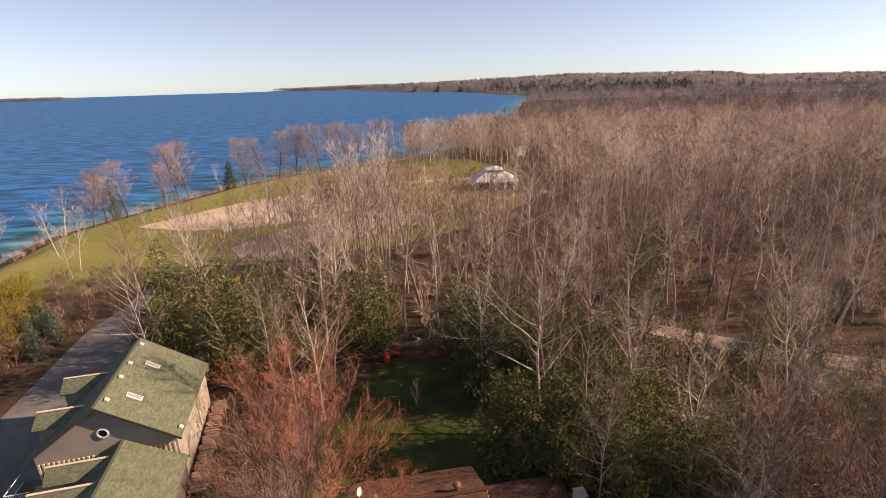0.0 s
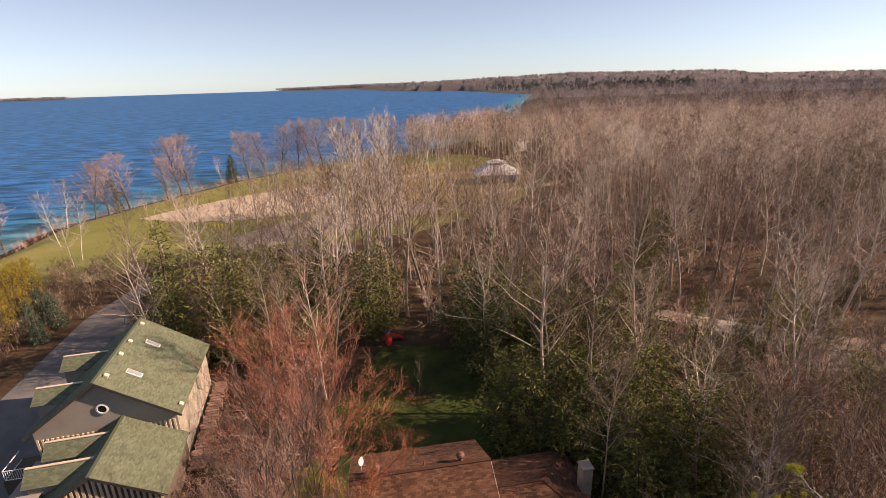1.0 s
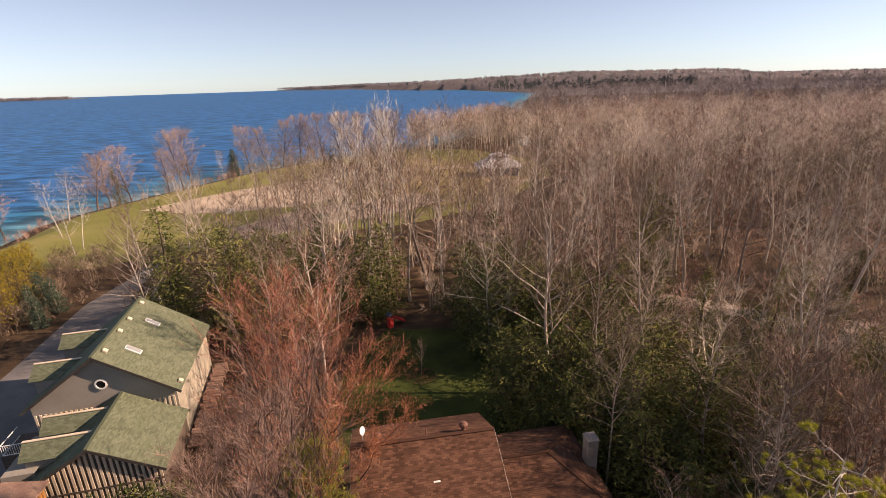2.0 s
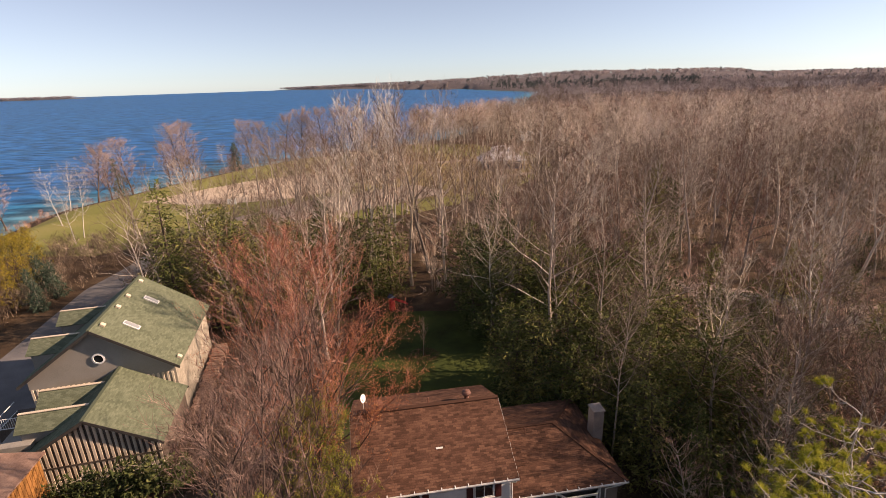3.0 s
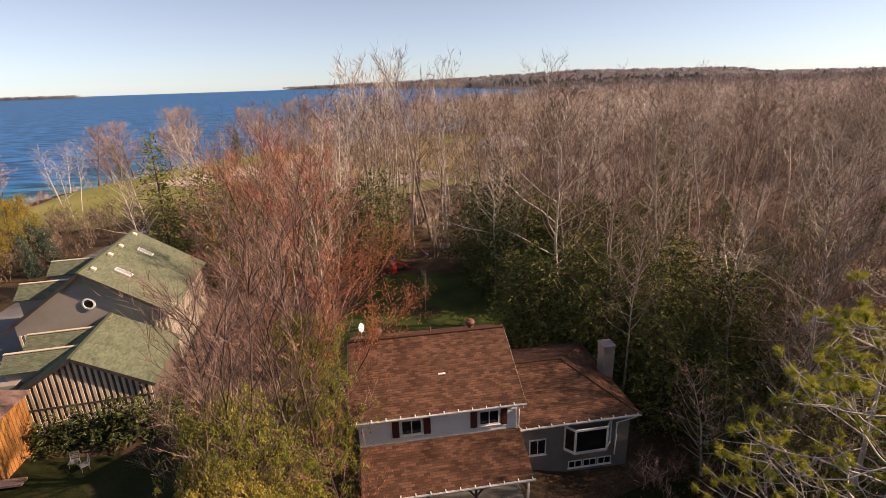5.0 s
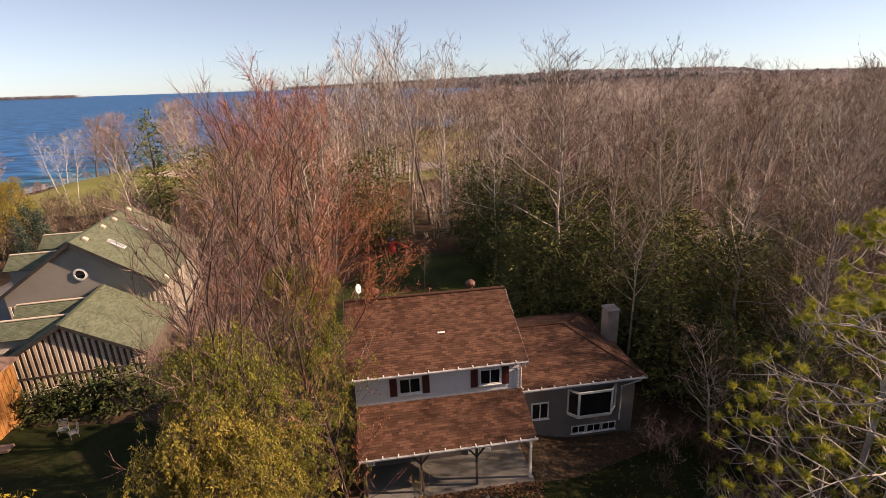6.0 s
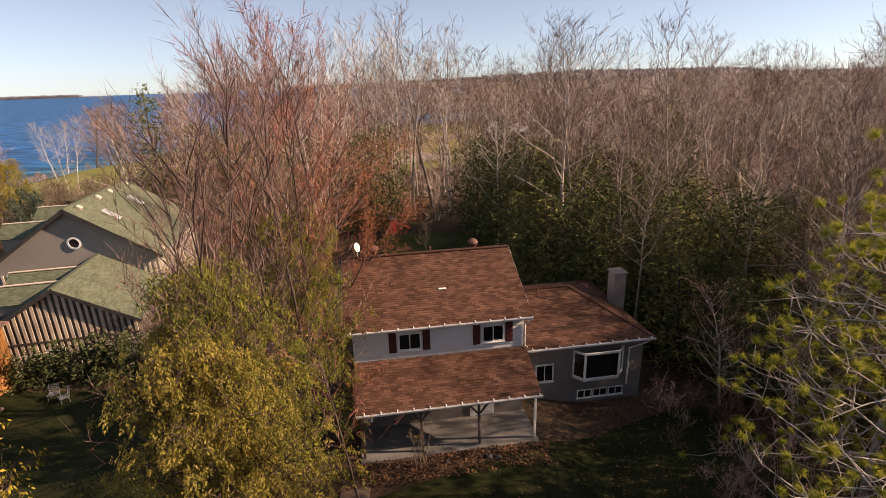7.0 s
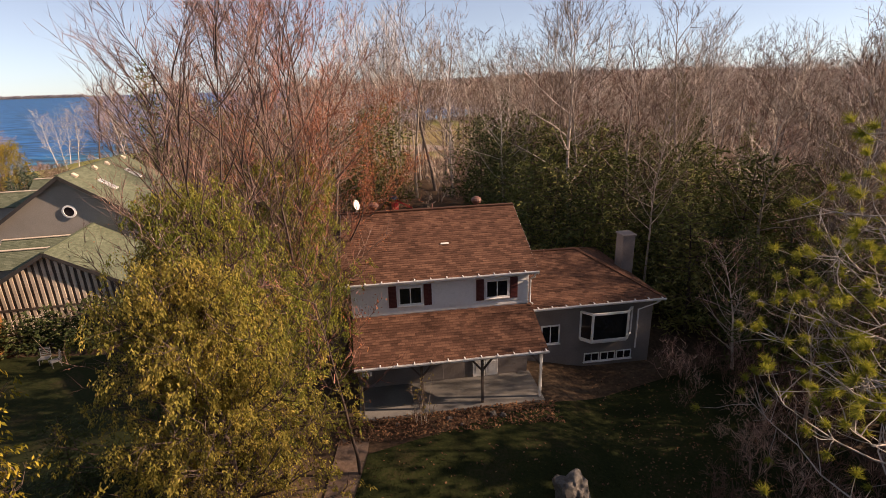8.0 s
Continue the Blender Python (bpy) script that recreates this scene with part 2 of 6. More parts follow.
M["deck"] = varied("weathered_deck", [(0.16, 0.095, 0.07), (0.25, 0.155, 0.12), (0.34, 0.23, 0.18)], 1.0, 9.0, 0.9, 0.15)
M["metal_white"] = varied("pale_metal_roof", [(0.55, 0.54, 0.56), (0.64, 0.63, 0.65), (0.72, 0.71, 0.72)], 0.3, 2.0, 0.5, 0.4)
M["blue_wall"] = varied("blue_grey_wall", [(0.05, 0.07, 0.11), (0.07, 0.095, 0.14), (0.09, 0.115, 0.165)], 0.5, 4.0, 0.8, 0.2)
M["yellow"] = varied("yellow_paint", [(0.62, 0.48, 0.03), (0.72, 0.58, 0.05), (0.80, 0.66, 0.08)], 1.0, 8.0, 0.5, 0.35)
M["orange"] = varied("orange_plastic", [(0.62, 0.22, 0.02), (0.75, 0.32, 0.03), (0.85, 0.45, 0.06)], 1.5, 6.0, 0.45, 0.4)
M["red"] = varied("red_plastic", [(0.48, 0.03, 0.03), (0.62, 0.05, 0.05), (0.75, 0.09, 0.08)], 2.0, 9.0, 0.4, 0.4)
M["vent"] = varied("brown_vent_metal", [(0.10, 0.045, 0.035), (0.16, 0.075, 0.055), (0.22, 0.11, 0.085)], 3.0, 20.0, 0.5, 0.4)
M["rock"] = varied("grey_boulder", [(0.07, 0.062, 0.055), (0.125, 0.112, 0.10), (0.20, 0.182, 0.165)], 1.2, 9.0, 0.9, 0.15, 0.7)
M["dull_metal"] = varied("dull_grey_metal", [(0.10, 0.10, 0.10), (0.16, 0.16, 0.155), (0.22, 0.215, 0.21)], 1.0, 12.0, 0.6, 0.3)
M["skylight"] = mat("skylight_glass", (0.26, 0.27, 0.28), 0.3, 0.0, 0.4)
M["glass"] = mat("dark_window_glass", (0.012, 0.013, 0.016), 0.06, 0.0, 0.5)
M["pole"] = varied("galvanised_pole", [(0.35, 0.34, 0.33), (0.45, 0.44, 0.43), (0.52, 0.51, 0.5)], 1.0, 12.0, 0.5, 0.4)


def water_material():
    m = mat("lake_water", (0.012, 0.06, 0.16), 0.4, 0.0, 0.06)
    nt, nodes = m.node_tree, m.node_tree.nodes
    b = nodes["Principled BSDF"]
    depth = nodes.new("ShaderNodeAttribute")
    depth.attribute_name = "shoal"
    geo = nodes.new("ShaderNodeNewGeometry")
    mp = nodes.new("ShaderNodeMapping")
    mp.inputs["Scale"].default_value = (0.45, 1.0, 1.0)
    mp.inputs["Rotation"].default_value = (0, 0, radians(-20))
    nt.links.new(geo.outputs["Position"], mp.inputs[0])
    wave, gust = nodes.new("ShaderNodeTexNoise"), nodes.new("ShaderNodeTexNoise")
    wave.inputs["Scale"].default_value, wave.inputs["Detail"].default_value = 0.16, 8
    gust.inputs["Scale"].default_value, gust.inputs["Detail"].default_value = 0.012, 5
    for n in (wave, gust):
        nt.links.new(mp.outputs[0], n.inputs["Vector"])
    ramp = nodes.new("ShaderNodeValToRGB")
    e = ramp.color_ramp.elements
    e.new(0.5)
    for i, (p, c) in enumerate(((0.0, (0.008, 0.092, 0.262)), (0.5, (0.013, 0.145, 0.270)), (1.0, (0.09, 0.215, 0.26)))):
        e[i].position, e[i].color = p, (*c, 1)
    warp = nodes.new("ShaderNodeMath")
    warp.operation, warp.inputs[1].default_value = "MULTIPLY_ADD", 0.5
    off = nodes.new("ShaderNodeMath")
    off.operation, off.inputs[1].default_value = "SUBTRACT", 0.5
    nt.links.new(gust.outputs["Fac"], off.inputs[0])
    nt.links.new(off.outputs[0], warp.inputs[0])
    nt.links.new(depth.outputs["Fac"], warp.inputs[2])
    nt.links.new(warp.outputs[0], ramp.inputs[0])
    # ripple light painted into the colour: crests brightened, troughs darkened
    crest_light = nodes.new("ShaderNodeMapRange")
    crest_light.inputs["From Min"].default_value, crest_light.inputs["From Max"].default_value = 0.38, 0.62
    crest_light.inputs["To Min"].default_value, crest_light.inputs["To Max"].default_value = 0.45, 1.5
    nt.links.new(wave.outputs["Fac"], crest_light.inputs["Value"])
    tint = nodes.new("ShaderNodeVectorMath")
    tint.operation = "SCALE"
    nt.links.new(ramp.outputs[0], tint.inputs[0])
    nt.links.new(crest_light.outputs[0], tint.inputs["Scale"])
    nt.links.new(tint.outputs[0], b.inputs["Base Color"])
    bp = nodes.new("ShaderNodeBump")
    bp.inputs["Strength"].default_value, bp.inputs["Distance"].default_value = 0.9, 1.2
    nt.links.new(wave.outputs["Fac"], bp.inputs["Height"])
    nt.links.new(bp.outputs[0], b.inputs["Normal"])
    return m


M["water"] = water_material()

# ---------------------------------------------------------------- mesh helpers
def mesh_object(name, verts, faces, materials, index=None, parent=None, label="", category="", kind="", group="", smooth=False):
    me = bpy.data.meshes.new(name)
    me.from_pydata([tuple(v) for v in verts], [], [tuple(f) for f in faces])
    for m in materials if isinstance(materials, (list, tuple)) else [materials]:
        me.materials.append(m)
    if index is not None:
        me.polygons.foreach_set("material_index", index)
    if smooth:
        me.polygons.foreach_set("use_smooth", [True] * len(me.polygons))
    ob = new(name, me)
    ob.parent = parent
    return tagged(ob, label, category, group, kind)


def part(name, bm, material, parent, label=""):
    me = bpy.data.meshes.new(name)
    bm.normal_update()
    bm.to_mesh(me)
    bm.free()
    me.materials.append(material)
    ob = new(name, me)
    ob.parent = parent
    return tagged(ob, label)


def thing(name, m, label, category, group="", kind=""):
    e = new(name)
    e.matrix_world = m
    return tagged(e, label, category, group, kind)


def add_box(bm, x0, x1, y0, y1, z0, z1, bevel=0.0, m=None):
    vs = [bm.verts.new((x, y, z)) for x in (x0, x1) for y in (y0, y1) for z in (z0, z1)]
    fs = [bm.faces.new([vs[i] for i in f]) for f in ((0, 1, 3, 2), (4, 6, 7, 5), (0, 4, 5, 1), (2, 3, 7, 6), (0, 2, 6, 4), (1, 5, 7, 3))]
    if bevel:
        es = list({e for f in fs for e in f.edges})
        r = bmesh.ops.bevel(bm, geom=es, offset=bevel, segments=1, affect="EDGES")
        vs = list({v for f in r["faces"] for v in f.verts} | {v for v in vs if v.is_valid})
    if m is not None:
        bmesh.ops.transform(bm, matrix=m, verts=vs)
    return bm


def box(x0, x1, y0, y1, z0, z1, bevel=0.0):
    return add_box(bmesh.new(), x0, x1, y0, y1, z0, z1, bevel)


def prism(outline, depth0, depth1, axis="y"):
    """A solid from an outline in (x, z), stretched along y."""
    bm = bmesh.new()
    a = [bm.verts.new((x, depth0, z)) for x, z in outline]
    b = [bm.verts.new((x, depth1, z)) for x, z in outline]
    bm.faces.new(a)
    bm.faces.new(b[::-1])
    n = len(outline)
    for i in range(n):
        bm.faces.new((a[i], b[i], b[(i + 1) % n], a[(i + 1) % n]))
    bmesh.ops.recalc_face_normals(bm, faces=bm.faces[:])
    return bm


def add_tube(bm, pts, radii, n=6):
    rings = []
    for i, p in enumerate(pts):
        p = Vector(p)
        d = (Vector(pts[min(i + 1, len(pts) - 1)]) - Vector(pts[max(i - 1, 0)])).normalized()
        s = d.orthogonal().normalized()
        t = d.cross(s)
        rings.append([bm.verts.new(p + radii[i] * (math.cos(a) * s + math.sin(a) * t)) for a in [2 * math.pi * k / n for k in range(n)]])
    for r0, r1 in zip(rings, rings[1:]):
        for k in range(n):
            bm.faces.new((r0[k], r0[(k + 1) % n], r1[(k + 1) % n], r1[k]))
    for r in (rings[0][::-1], rings[-1]):
        bm.faces.new(r)
    return bm


def add_lathe(bm, profile, n=14, m=None):
    rings = []
    for r, z in profile:
        rings.append([bm.verts.new((r * math.cos(2 * math.pi * k / n), r * math.sin(2 * math.pi * k / n), z)) for k in range(n)])
    for r0, r1 in zip(rings, rings[1:]):
        for k in range(n):
            bm.faces.new((r0[k], r0[(k + 1) % n], r1[(k + 1) % n], r1[k]))
    bm.faces.new(rings[0][::-1])
    bm.faces.new(rings[-1])
    if m is not None:
        bmesh.ops.transform(bm, matrix=m, verts=[v for r in rings for v in r])
    return bm


# ---------------------------------------------------------------- ground, shore and lake
SHORE = [(-100, -400), (-104, 0), (-108, 80), (-111, 116), (-115, 128), (-114, 141), (-110, 152), (-104, 170), (-98, 184), (-91, 203), (-72, 233), (-54, 248),
         (-28, 271), (-4, 300), (30, 380), (70, 560), (110, 800), (160, 1080), (200, 1246), (144, 1420), (41, 1950), (-172, 2275), (-600, 3475), (-1500, 4400)]
SA, SB = np.array(SHORE[:-1], float), np.array(SHORE[1:], float)


def shore_distance(x, y):
    """Metres inland (positive) of the shoreline."""
    p = np.stack([np.asarray(x, float).ravel(), np.asarray(y, float).ravel()], 1)
    d = SB - SA
    best, side = np.full(len(p), 1e9), np.ones(len(p))
    for a, e in zip(SA, d):
        k = np.clip(((p - a) @ e) / (e @ e), 0, 1)
        q = p - (a + k[:, None] * e)
        dist = np.hypot(q[:, 0], q[:, 1])
        cross = e[0] * (p[:, 1] - a[1]) - e[1] * (p[:, 0] - a[0])
        near = dist < best
        best, side = np.where(near, dist, best), np.where(near, np.where(cross < 0, 1.0, -1.0), side)
    return (best * side).reshape(np.shape(x))


def smooth(a, b, v):
    k = np.clip((np.asarray(v, float) - a) / (b - a), 0, 1)
    return k * k * (3 - 2 * k)


WATER = -5.2
# the far hill: its ground by the direction x / y in which it stands
HILL_WAY = (-0.30, -0.17, 0.0, 0.115, 0.22, 0.36, 0.47, 0.53, 0.57, 0.90)
HILL_TOP = (4.0, 15.0, 21.0, 30.0, 40.0, 35.0, 33.0, 28.0, 8.0, 2.0)


def height(x, y):
    x, y = np.asarray(x, float), np.asarray(y, float)
    s = shore_distance(x, y)
    h = -1.15 * smooth(13, 22, -x) * (1 - smooth(62, 110, y)) - 2.8 * smooth(62, 140, y) - 0.6 * smooth(140, 260, y)
    h = h * (1 - 0.5 * smooth(30, 120, x)) - 0.75 * smooth(2.5, 6.5, x) * (1 - smooth(60, 100, y))
    h += np.interp(x / np.maximum(y, 1.0), HILL_WAY, HILL_TOP) * smooth(1500, 2400, y)
    bank = smooth(1.5, 16, s)
    h = h * bank + (WATER + 0.25) * (1 - bank)
    return np.where(s < 1.5, WATER + 0.25 - 0.28 * (1.5 - np.maximum(s, -9)), h)


def sheet(name, X, Y, lift, material, label="", category="", kind="structure"):
    Z = height(X, Y) + lift
    n, k = X.shape
    verts = np.stack([X.ravel(), Y.ravel(), Z.ravel()], 1)
    i = np.arange(n * k).reshape(n, k)
    faces = np.stack([i[:-1, :-1].ravel(), i[:-1, 1:].ravel(), i[1:, 1:].ravel(), i[1:, :-1].ravel()], 1)
    return mesh_object(name, verts.tolist(), faces.tolist(), material, label=label, category=category, kind=kind, smooth=True)


def axis_steps(near, far, step, grow):
    out, v, s = [], near, step
    while v < far:
        out.append(v)
        s *= grow
        v += s
    return out + [far]


ys = np.array([-x for x in axis_steps(10, 400, 6, 1.25)][::-1] + list(np.arange(-6, 280, 3.0)) + axis_steps(280, 4400, 4, 1.08))
xr = np.array(axis_steps(60, 4000, 3.5, 1.12))
xs = np.array(list(-np.array(axis_steps(125, 4000, 3.5, 1.14))[::-1]) + list(np.arange(-122, -24, 3.0)) + list(np.arange(-24, 24, 1.0)) + list(np.arange(24, 60, 3.0)) + list(xr))
GX, GY = np.meshgrid(xs, ys)
ground = sheet("ground", GX, GY, 0.0, M["litter"], "woodland floor of brown leaf litter sloping to the lake", "ground")
# distant ground takes the wood colour that has haze mixed in
ground.data.materials.append(M["hazed_far_wood"])
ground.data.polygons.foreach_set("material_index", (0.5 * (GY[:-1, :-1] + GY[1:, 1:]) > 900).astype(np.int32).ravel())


def strip(name, left, right, lift, material, label, category, step=2.5):
    """A sheet between two lines of the plan, laid on the ground."""
    def along(line, n):
        p = np.array(line, float)
        d = np.r_[0, np.cumsum(np.hypot(*np.diff(p, axis=0).T))]
        u = np.linspace(0, d[-1], n)
        return np.stack([np.interp(u, d, p[:, 0]), np.interp(u, d, p[:, 1])], 1)
    a, b = np.array(left, float), np.array(right, float)
    n = max(3, int(max(np.hypot(*np.diff(a, axis=0).T).sum(), np.hypot(*np.diff(b, axis=0).T).sum()) / step))
    k = max(3, int(np.hypot(*(a - b[:1]).T).max() / step))
    A, B = along(left, n), along(right, n)
    u = np.linspace(0, 1, k)[None, :, None]
    P = A[:, None, :] * (1 - u) + B[:, None, :] * u
    return sheet(name, P[..., 0], P[..., 1], lift, material, label, category)


def lake():
    yy = np.r_[np.arange(60, 300, 6.0), np.geomspace(300, 4300, 60)]
    xx = np.r_[-np.geomspace(130, 4300, 60)[::-1], np.arange(-126, 20, 6.0), np.geomspace(20, 420, 24)]
    X, Y = np.meshgrid(xx, yy)
    n, k = X.shape
    i = np.arange(n * k).reshape(n, k)
    faces = np.stack([i[:-1, :-1].ravel(), i[:-1, 1:].ravel(), i[1:, 1:].ravel(), i[1:, :-1].ravel()], 1)
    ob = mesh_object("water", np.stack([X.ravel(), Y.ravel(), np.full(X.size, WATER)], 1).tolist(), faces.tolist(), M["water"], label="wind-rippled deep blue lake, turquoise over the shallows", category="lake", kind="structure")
    at = ob.data.attributes.new("shoal", "FLOAT", "POINT")
    s = shore_distance(X, Y).ravel()
    at.data.foreach_set("value", np.clip(1 - (-s) / 48, 0, 1) ** 1.8)


lake()
strip("park_grass", [(-100, 86), (-106, 118), (-108, 140), (-99, 166), (-92, 184), (-84, 203), (-66, 228), (-48, 243), (-26, 262)],
      [(-66, 84), (-60, 90), (-40, 100), (-10, 112), (8, 130), (22, 150), (34, 175), (36, 205), (10, 250)], 0.10, M["park"], "mown park lawn, green and partly faded", "grass")
strip("dry_grass", [(-50, 178), (-52, 205), (-30, 238)], [(-6, 128), (20, 152), (34, 190)], 0.16, M["dry"], "faded tan park grass", "grass")
strip("sand_court", [(-88.5, 135.5), (-81, 148), (-70, 163), (-51, 178)], [(-72, 130), (-58, 131), (-44, 136), (-30, 150)], 0.2, M["sand"], "open patch of pale raked sand", "sand")
strip("car_park", [(-52, 112), (-44, 128), (-30, 140), (-12, 150)], [(-44, 100), (-30, 112), (-16, 124), (-2, 138)], 0.2, M["gravel"], "pale gravel parking area behind the trees", "parking")
strip("beach", [(-58, 246), (-40, 259), (-24, 273)], [(-54, 236), (-34, 247), (-18, 260)], 0.18, M["sand"], "narrow sandy beach by the lake", "beach")
strip("park_path", [(-40, 190), (-10, 196), (8, 200), (30, 204)], [(-39, 186), (-9, 192), (9, 195), (31, 199)], 0.22, M["gravel"], "pale gravel footpath through the park", "path")
strip("park_path", [(12, 160), (24, 166), (34, 172)], [(13, 156), (25, 162), (35, 168)], 0.22, M["gravel"], "pale gravel footpath through the park", "path")
strip("woodland_path", [(22, 72), (30, 66.5), (39, 61.5), (50, 57), (64, 53)], [(21, 69), (28, 63.5), (37, 58.5), (48, 53.5), (62, 49)], 0.07, M["gravel"], "gravel track through the bare wood", "path", 1.5)
strip("gravel_clearing", [(36.5, 61.0), (38.2, 56.0), (41.5, 49.5)], [(43.5, 60.0), (46.5, 55.0), (50.0, 49.5)], 0.09, M["concrete"], "grey gravel clearing beside the woodland track", "clearing", 1.5)
strip("lawn", [(-13, 33), (-12.5, 40), (-12, 47), (-9, 56)], [(6, 32), (4.5, 40), (3.5, 47), (3, 56)], 0.05, M["lawn"], "back lawn, mossy green and mostly in shade", "lawn", 1.5)
strip("front_lawn", [(-5, 6), (-4.6, 12), (-4.4, 16.6)], [(17, 6), (16, 14), (14, 25)], 0.10, M["yard"], "front lawn strewn with brown leaves, its shade deepened in the colour", "lawn", 0.6)
strip("neighbour_yard", [(-34, 4), (-33, 16), (-33, 26)], [(-7.5, 4), (-8.5, 16), (-15, 27)], 0.12, M["yard"], "neighbouring lawn, its deep shade put into the colour", "lawn", 2.0)
strip("driveway", [(-50, 20), (-51, 40), (-51.6, 47.6), (-53.6, 56.5), (-56.2, 68), (-55.8, 78), (-57, 86)], [(-30, 20), (-37, 36), (-42, 52), (-47.5, 66), (-52, 75), (-53.5, 86)], 0.06, M["asphalt"], "asphalt street with tree shadows across it", "road", 2.0)
strip("front_path", [(-5.6, 4), (-5.5, 12), (-5.8, 17.8)], [(-4.2, 4), (-4.2, 12), (-4.5, 17.6)], 0.06, M["dirt"], "sandy driveway beside the front lawn", "path", 1.0)


# ---------------------------------------------------------------- houses
def course_slope(bm, corners, thick=0.05, course=0.145, lift=0.012):
    """A shingled roof slope: corners eave-left, eave-right, ridge-right, ridge-left. Each course lies a little proud of the next one up. UV in metres."""
    a, b, c, d = [Vector(p) for p in corners]
    n = (b - a).cross(d - a).normalized()
    run = ((d - a).length + (c - b).length) / 2
    k = max(2, round(run / course))
    uv = bm.loops.layers.uv.verify()
    along = (b - a).normalized()
    up = n.cross(along)

    def face(ps):
        f = bm.faces.new([bm.verts.new(p) for p in ps])
        for l in f.loops:
            q = l.vert.co - a
            l[uv].uv = (q.dot(along), q.dot(up))
    for i in range(k):
        u0, u1 = i / k, (i + 1) / k
        p0, p1, q0, q1 = a.lerp(d, u0), b.lerp(c, u0), a.lerp(d, u1), b.lerp(c, u1)
        face((p0 + n * lift, p1 + n * lift, q1, q0))
        face((p0, p1, p1 + n * lift, p0 + n * lift) if i else (p0 - n * thick, p1 - n * thick, p1 + n * lift, p0 + n * lift))
    face((a - n * thick, d - n * thick, c - n * thick, b - n * thick))
    face((a - n * thick, a + n * lift, d, d - n * thick))
    face((b - n * thick, c - n * thick, c, b + n * lift))
    if (c - d).length > 0.02:
        face((d - n * thick, d, c, c - n * thick))
    return bm


def slope(name, corners, material, parent, label=""):
    return part(name, course_slope(bmesh.new(), corners), material, parent, label)


def beam(bm, p, q, w, h, up=(0, 0, 1)):
    """A squared length from p to q, w wide and h high, centred on the line."""
    p, q = Vector(p), Vector(q)
    d = (q - p).normalized()
    s = d.cross(Vector(up)).normalized()
    t = s.cross(d)
    vs = [bm.verts.new(e + s * sx * w / 2 + t * tz * h / 2) for e in (p, q) for sx, tz in ((-1, -1), (1, -1), (1, 1), (-1, 1))]
    for f in ((3, 2, 1, 0), (4, 5, 6, 7), (0, 1, 5, 4), (1, 2, 6, 5), (2, 3, 7, 6), (3, 0, 4, 7)):
        bm.faces.new([vs[i] for i in f])
    return bm


def window(parent, name, u, v, z, w, h, panes=2, frame_w=0.07, out=0.05):
    """A window facing -v, with a frame round dark panes; u, v, z is its lower left corner on the wall."""
    bm = bmesh.new()
    for x0, x1, z0, z1 in ((0, w, 0, frame_w), (0, w, h - frame_w, h), (0, frame_w, frame_w, h - frame_w), (w - frame_w, w, frame_w, h - frame_w)):
        add_box(bm, u + x0, u + x1, v - out, v + 0.02, z + z0, z + z1)
    pw = (w - 2 * frame_w) / panes
    for i in range(1, panes):
        add_box(bm, u + frame_w + i * pw - 0.025, u + frame_w + i * pw + 0.025, v - out + 0.01, v + 0.02, z + frame_w, z + h - frame_w)
    win = part("window", bm, M["trim"], parent, "white framed window with dark glass")
    for i in range(panes):
        part("pane", box(u + frame_w + i * pw + (0.025 if i else 0), u + frame_w + (i + 1) * pw - (0.025 if i < panes - 1 else 0), v - 0.022, v - 0.010, z + frame_w, z + h - frame_w), M["glass"], win)
    part("sill", box(u - 0.05, u + w + 0.05, v - out - 0.05, v, z - 0.05, z - 0.002, 0.008), M["trim"], win)
    return win


HOUSE = pose(-6.0, 20.76, 0, 0, 0, 10.3)


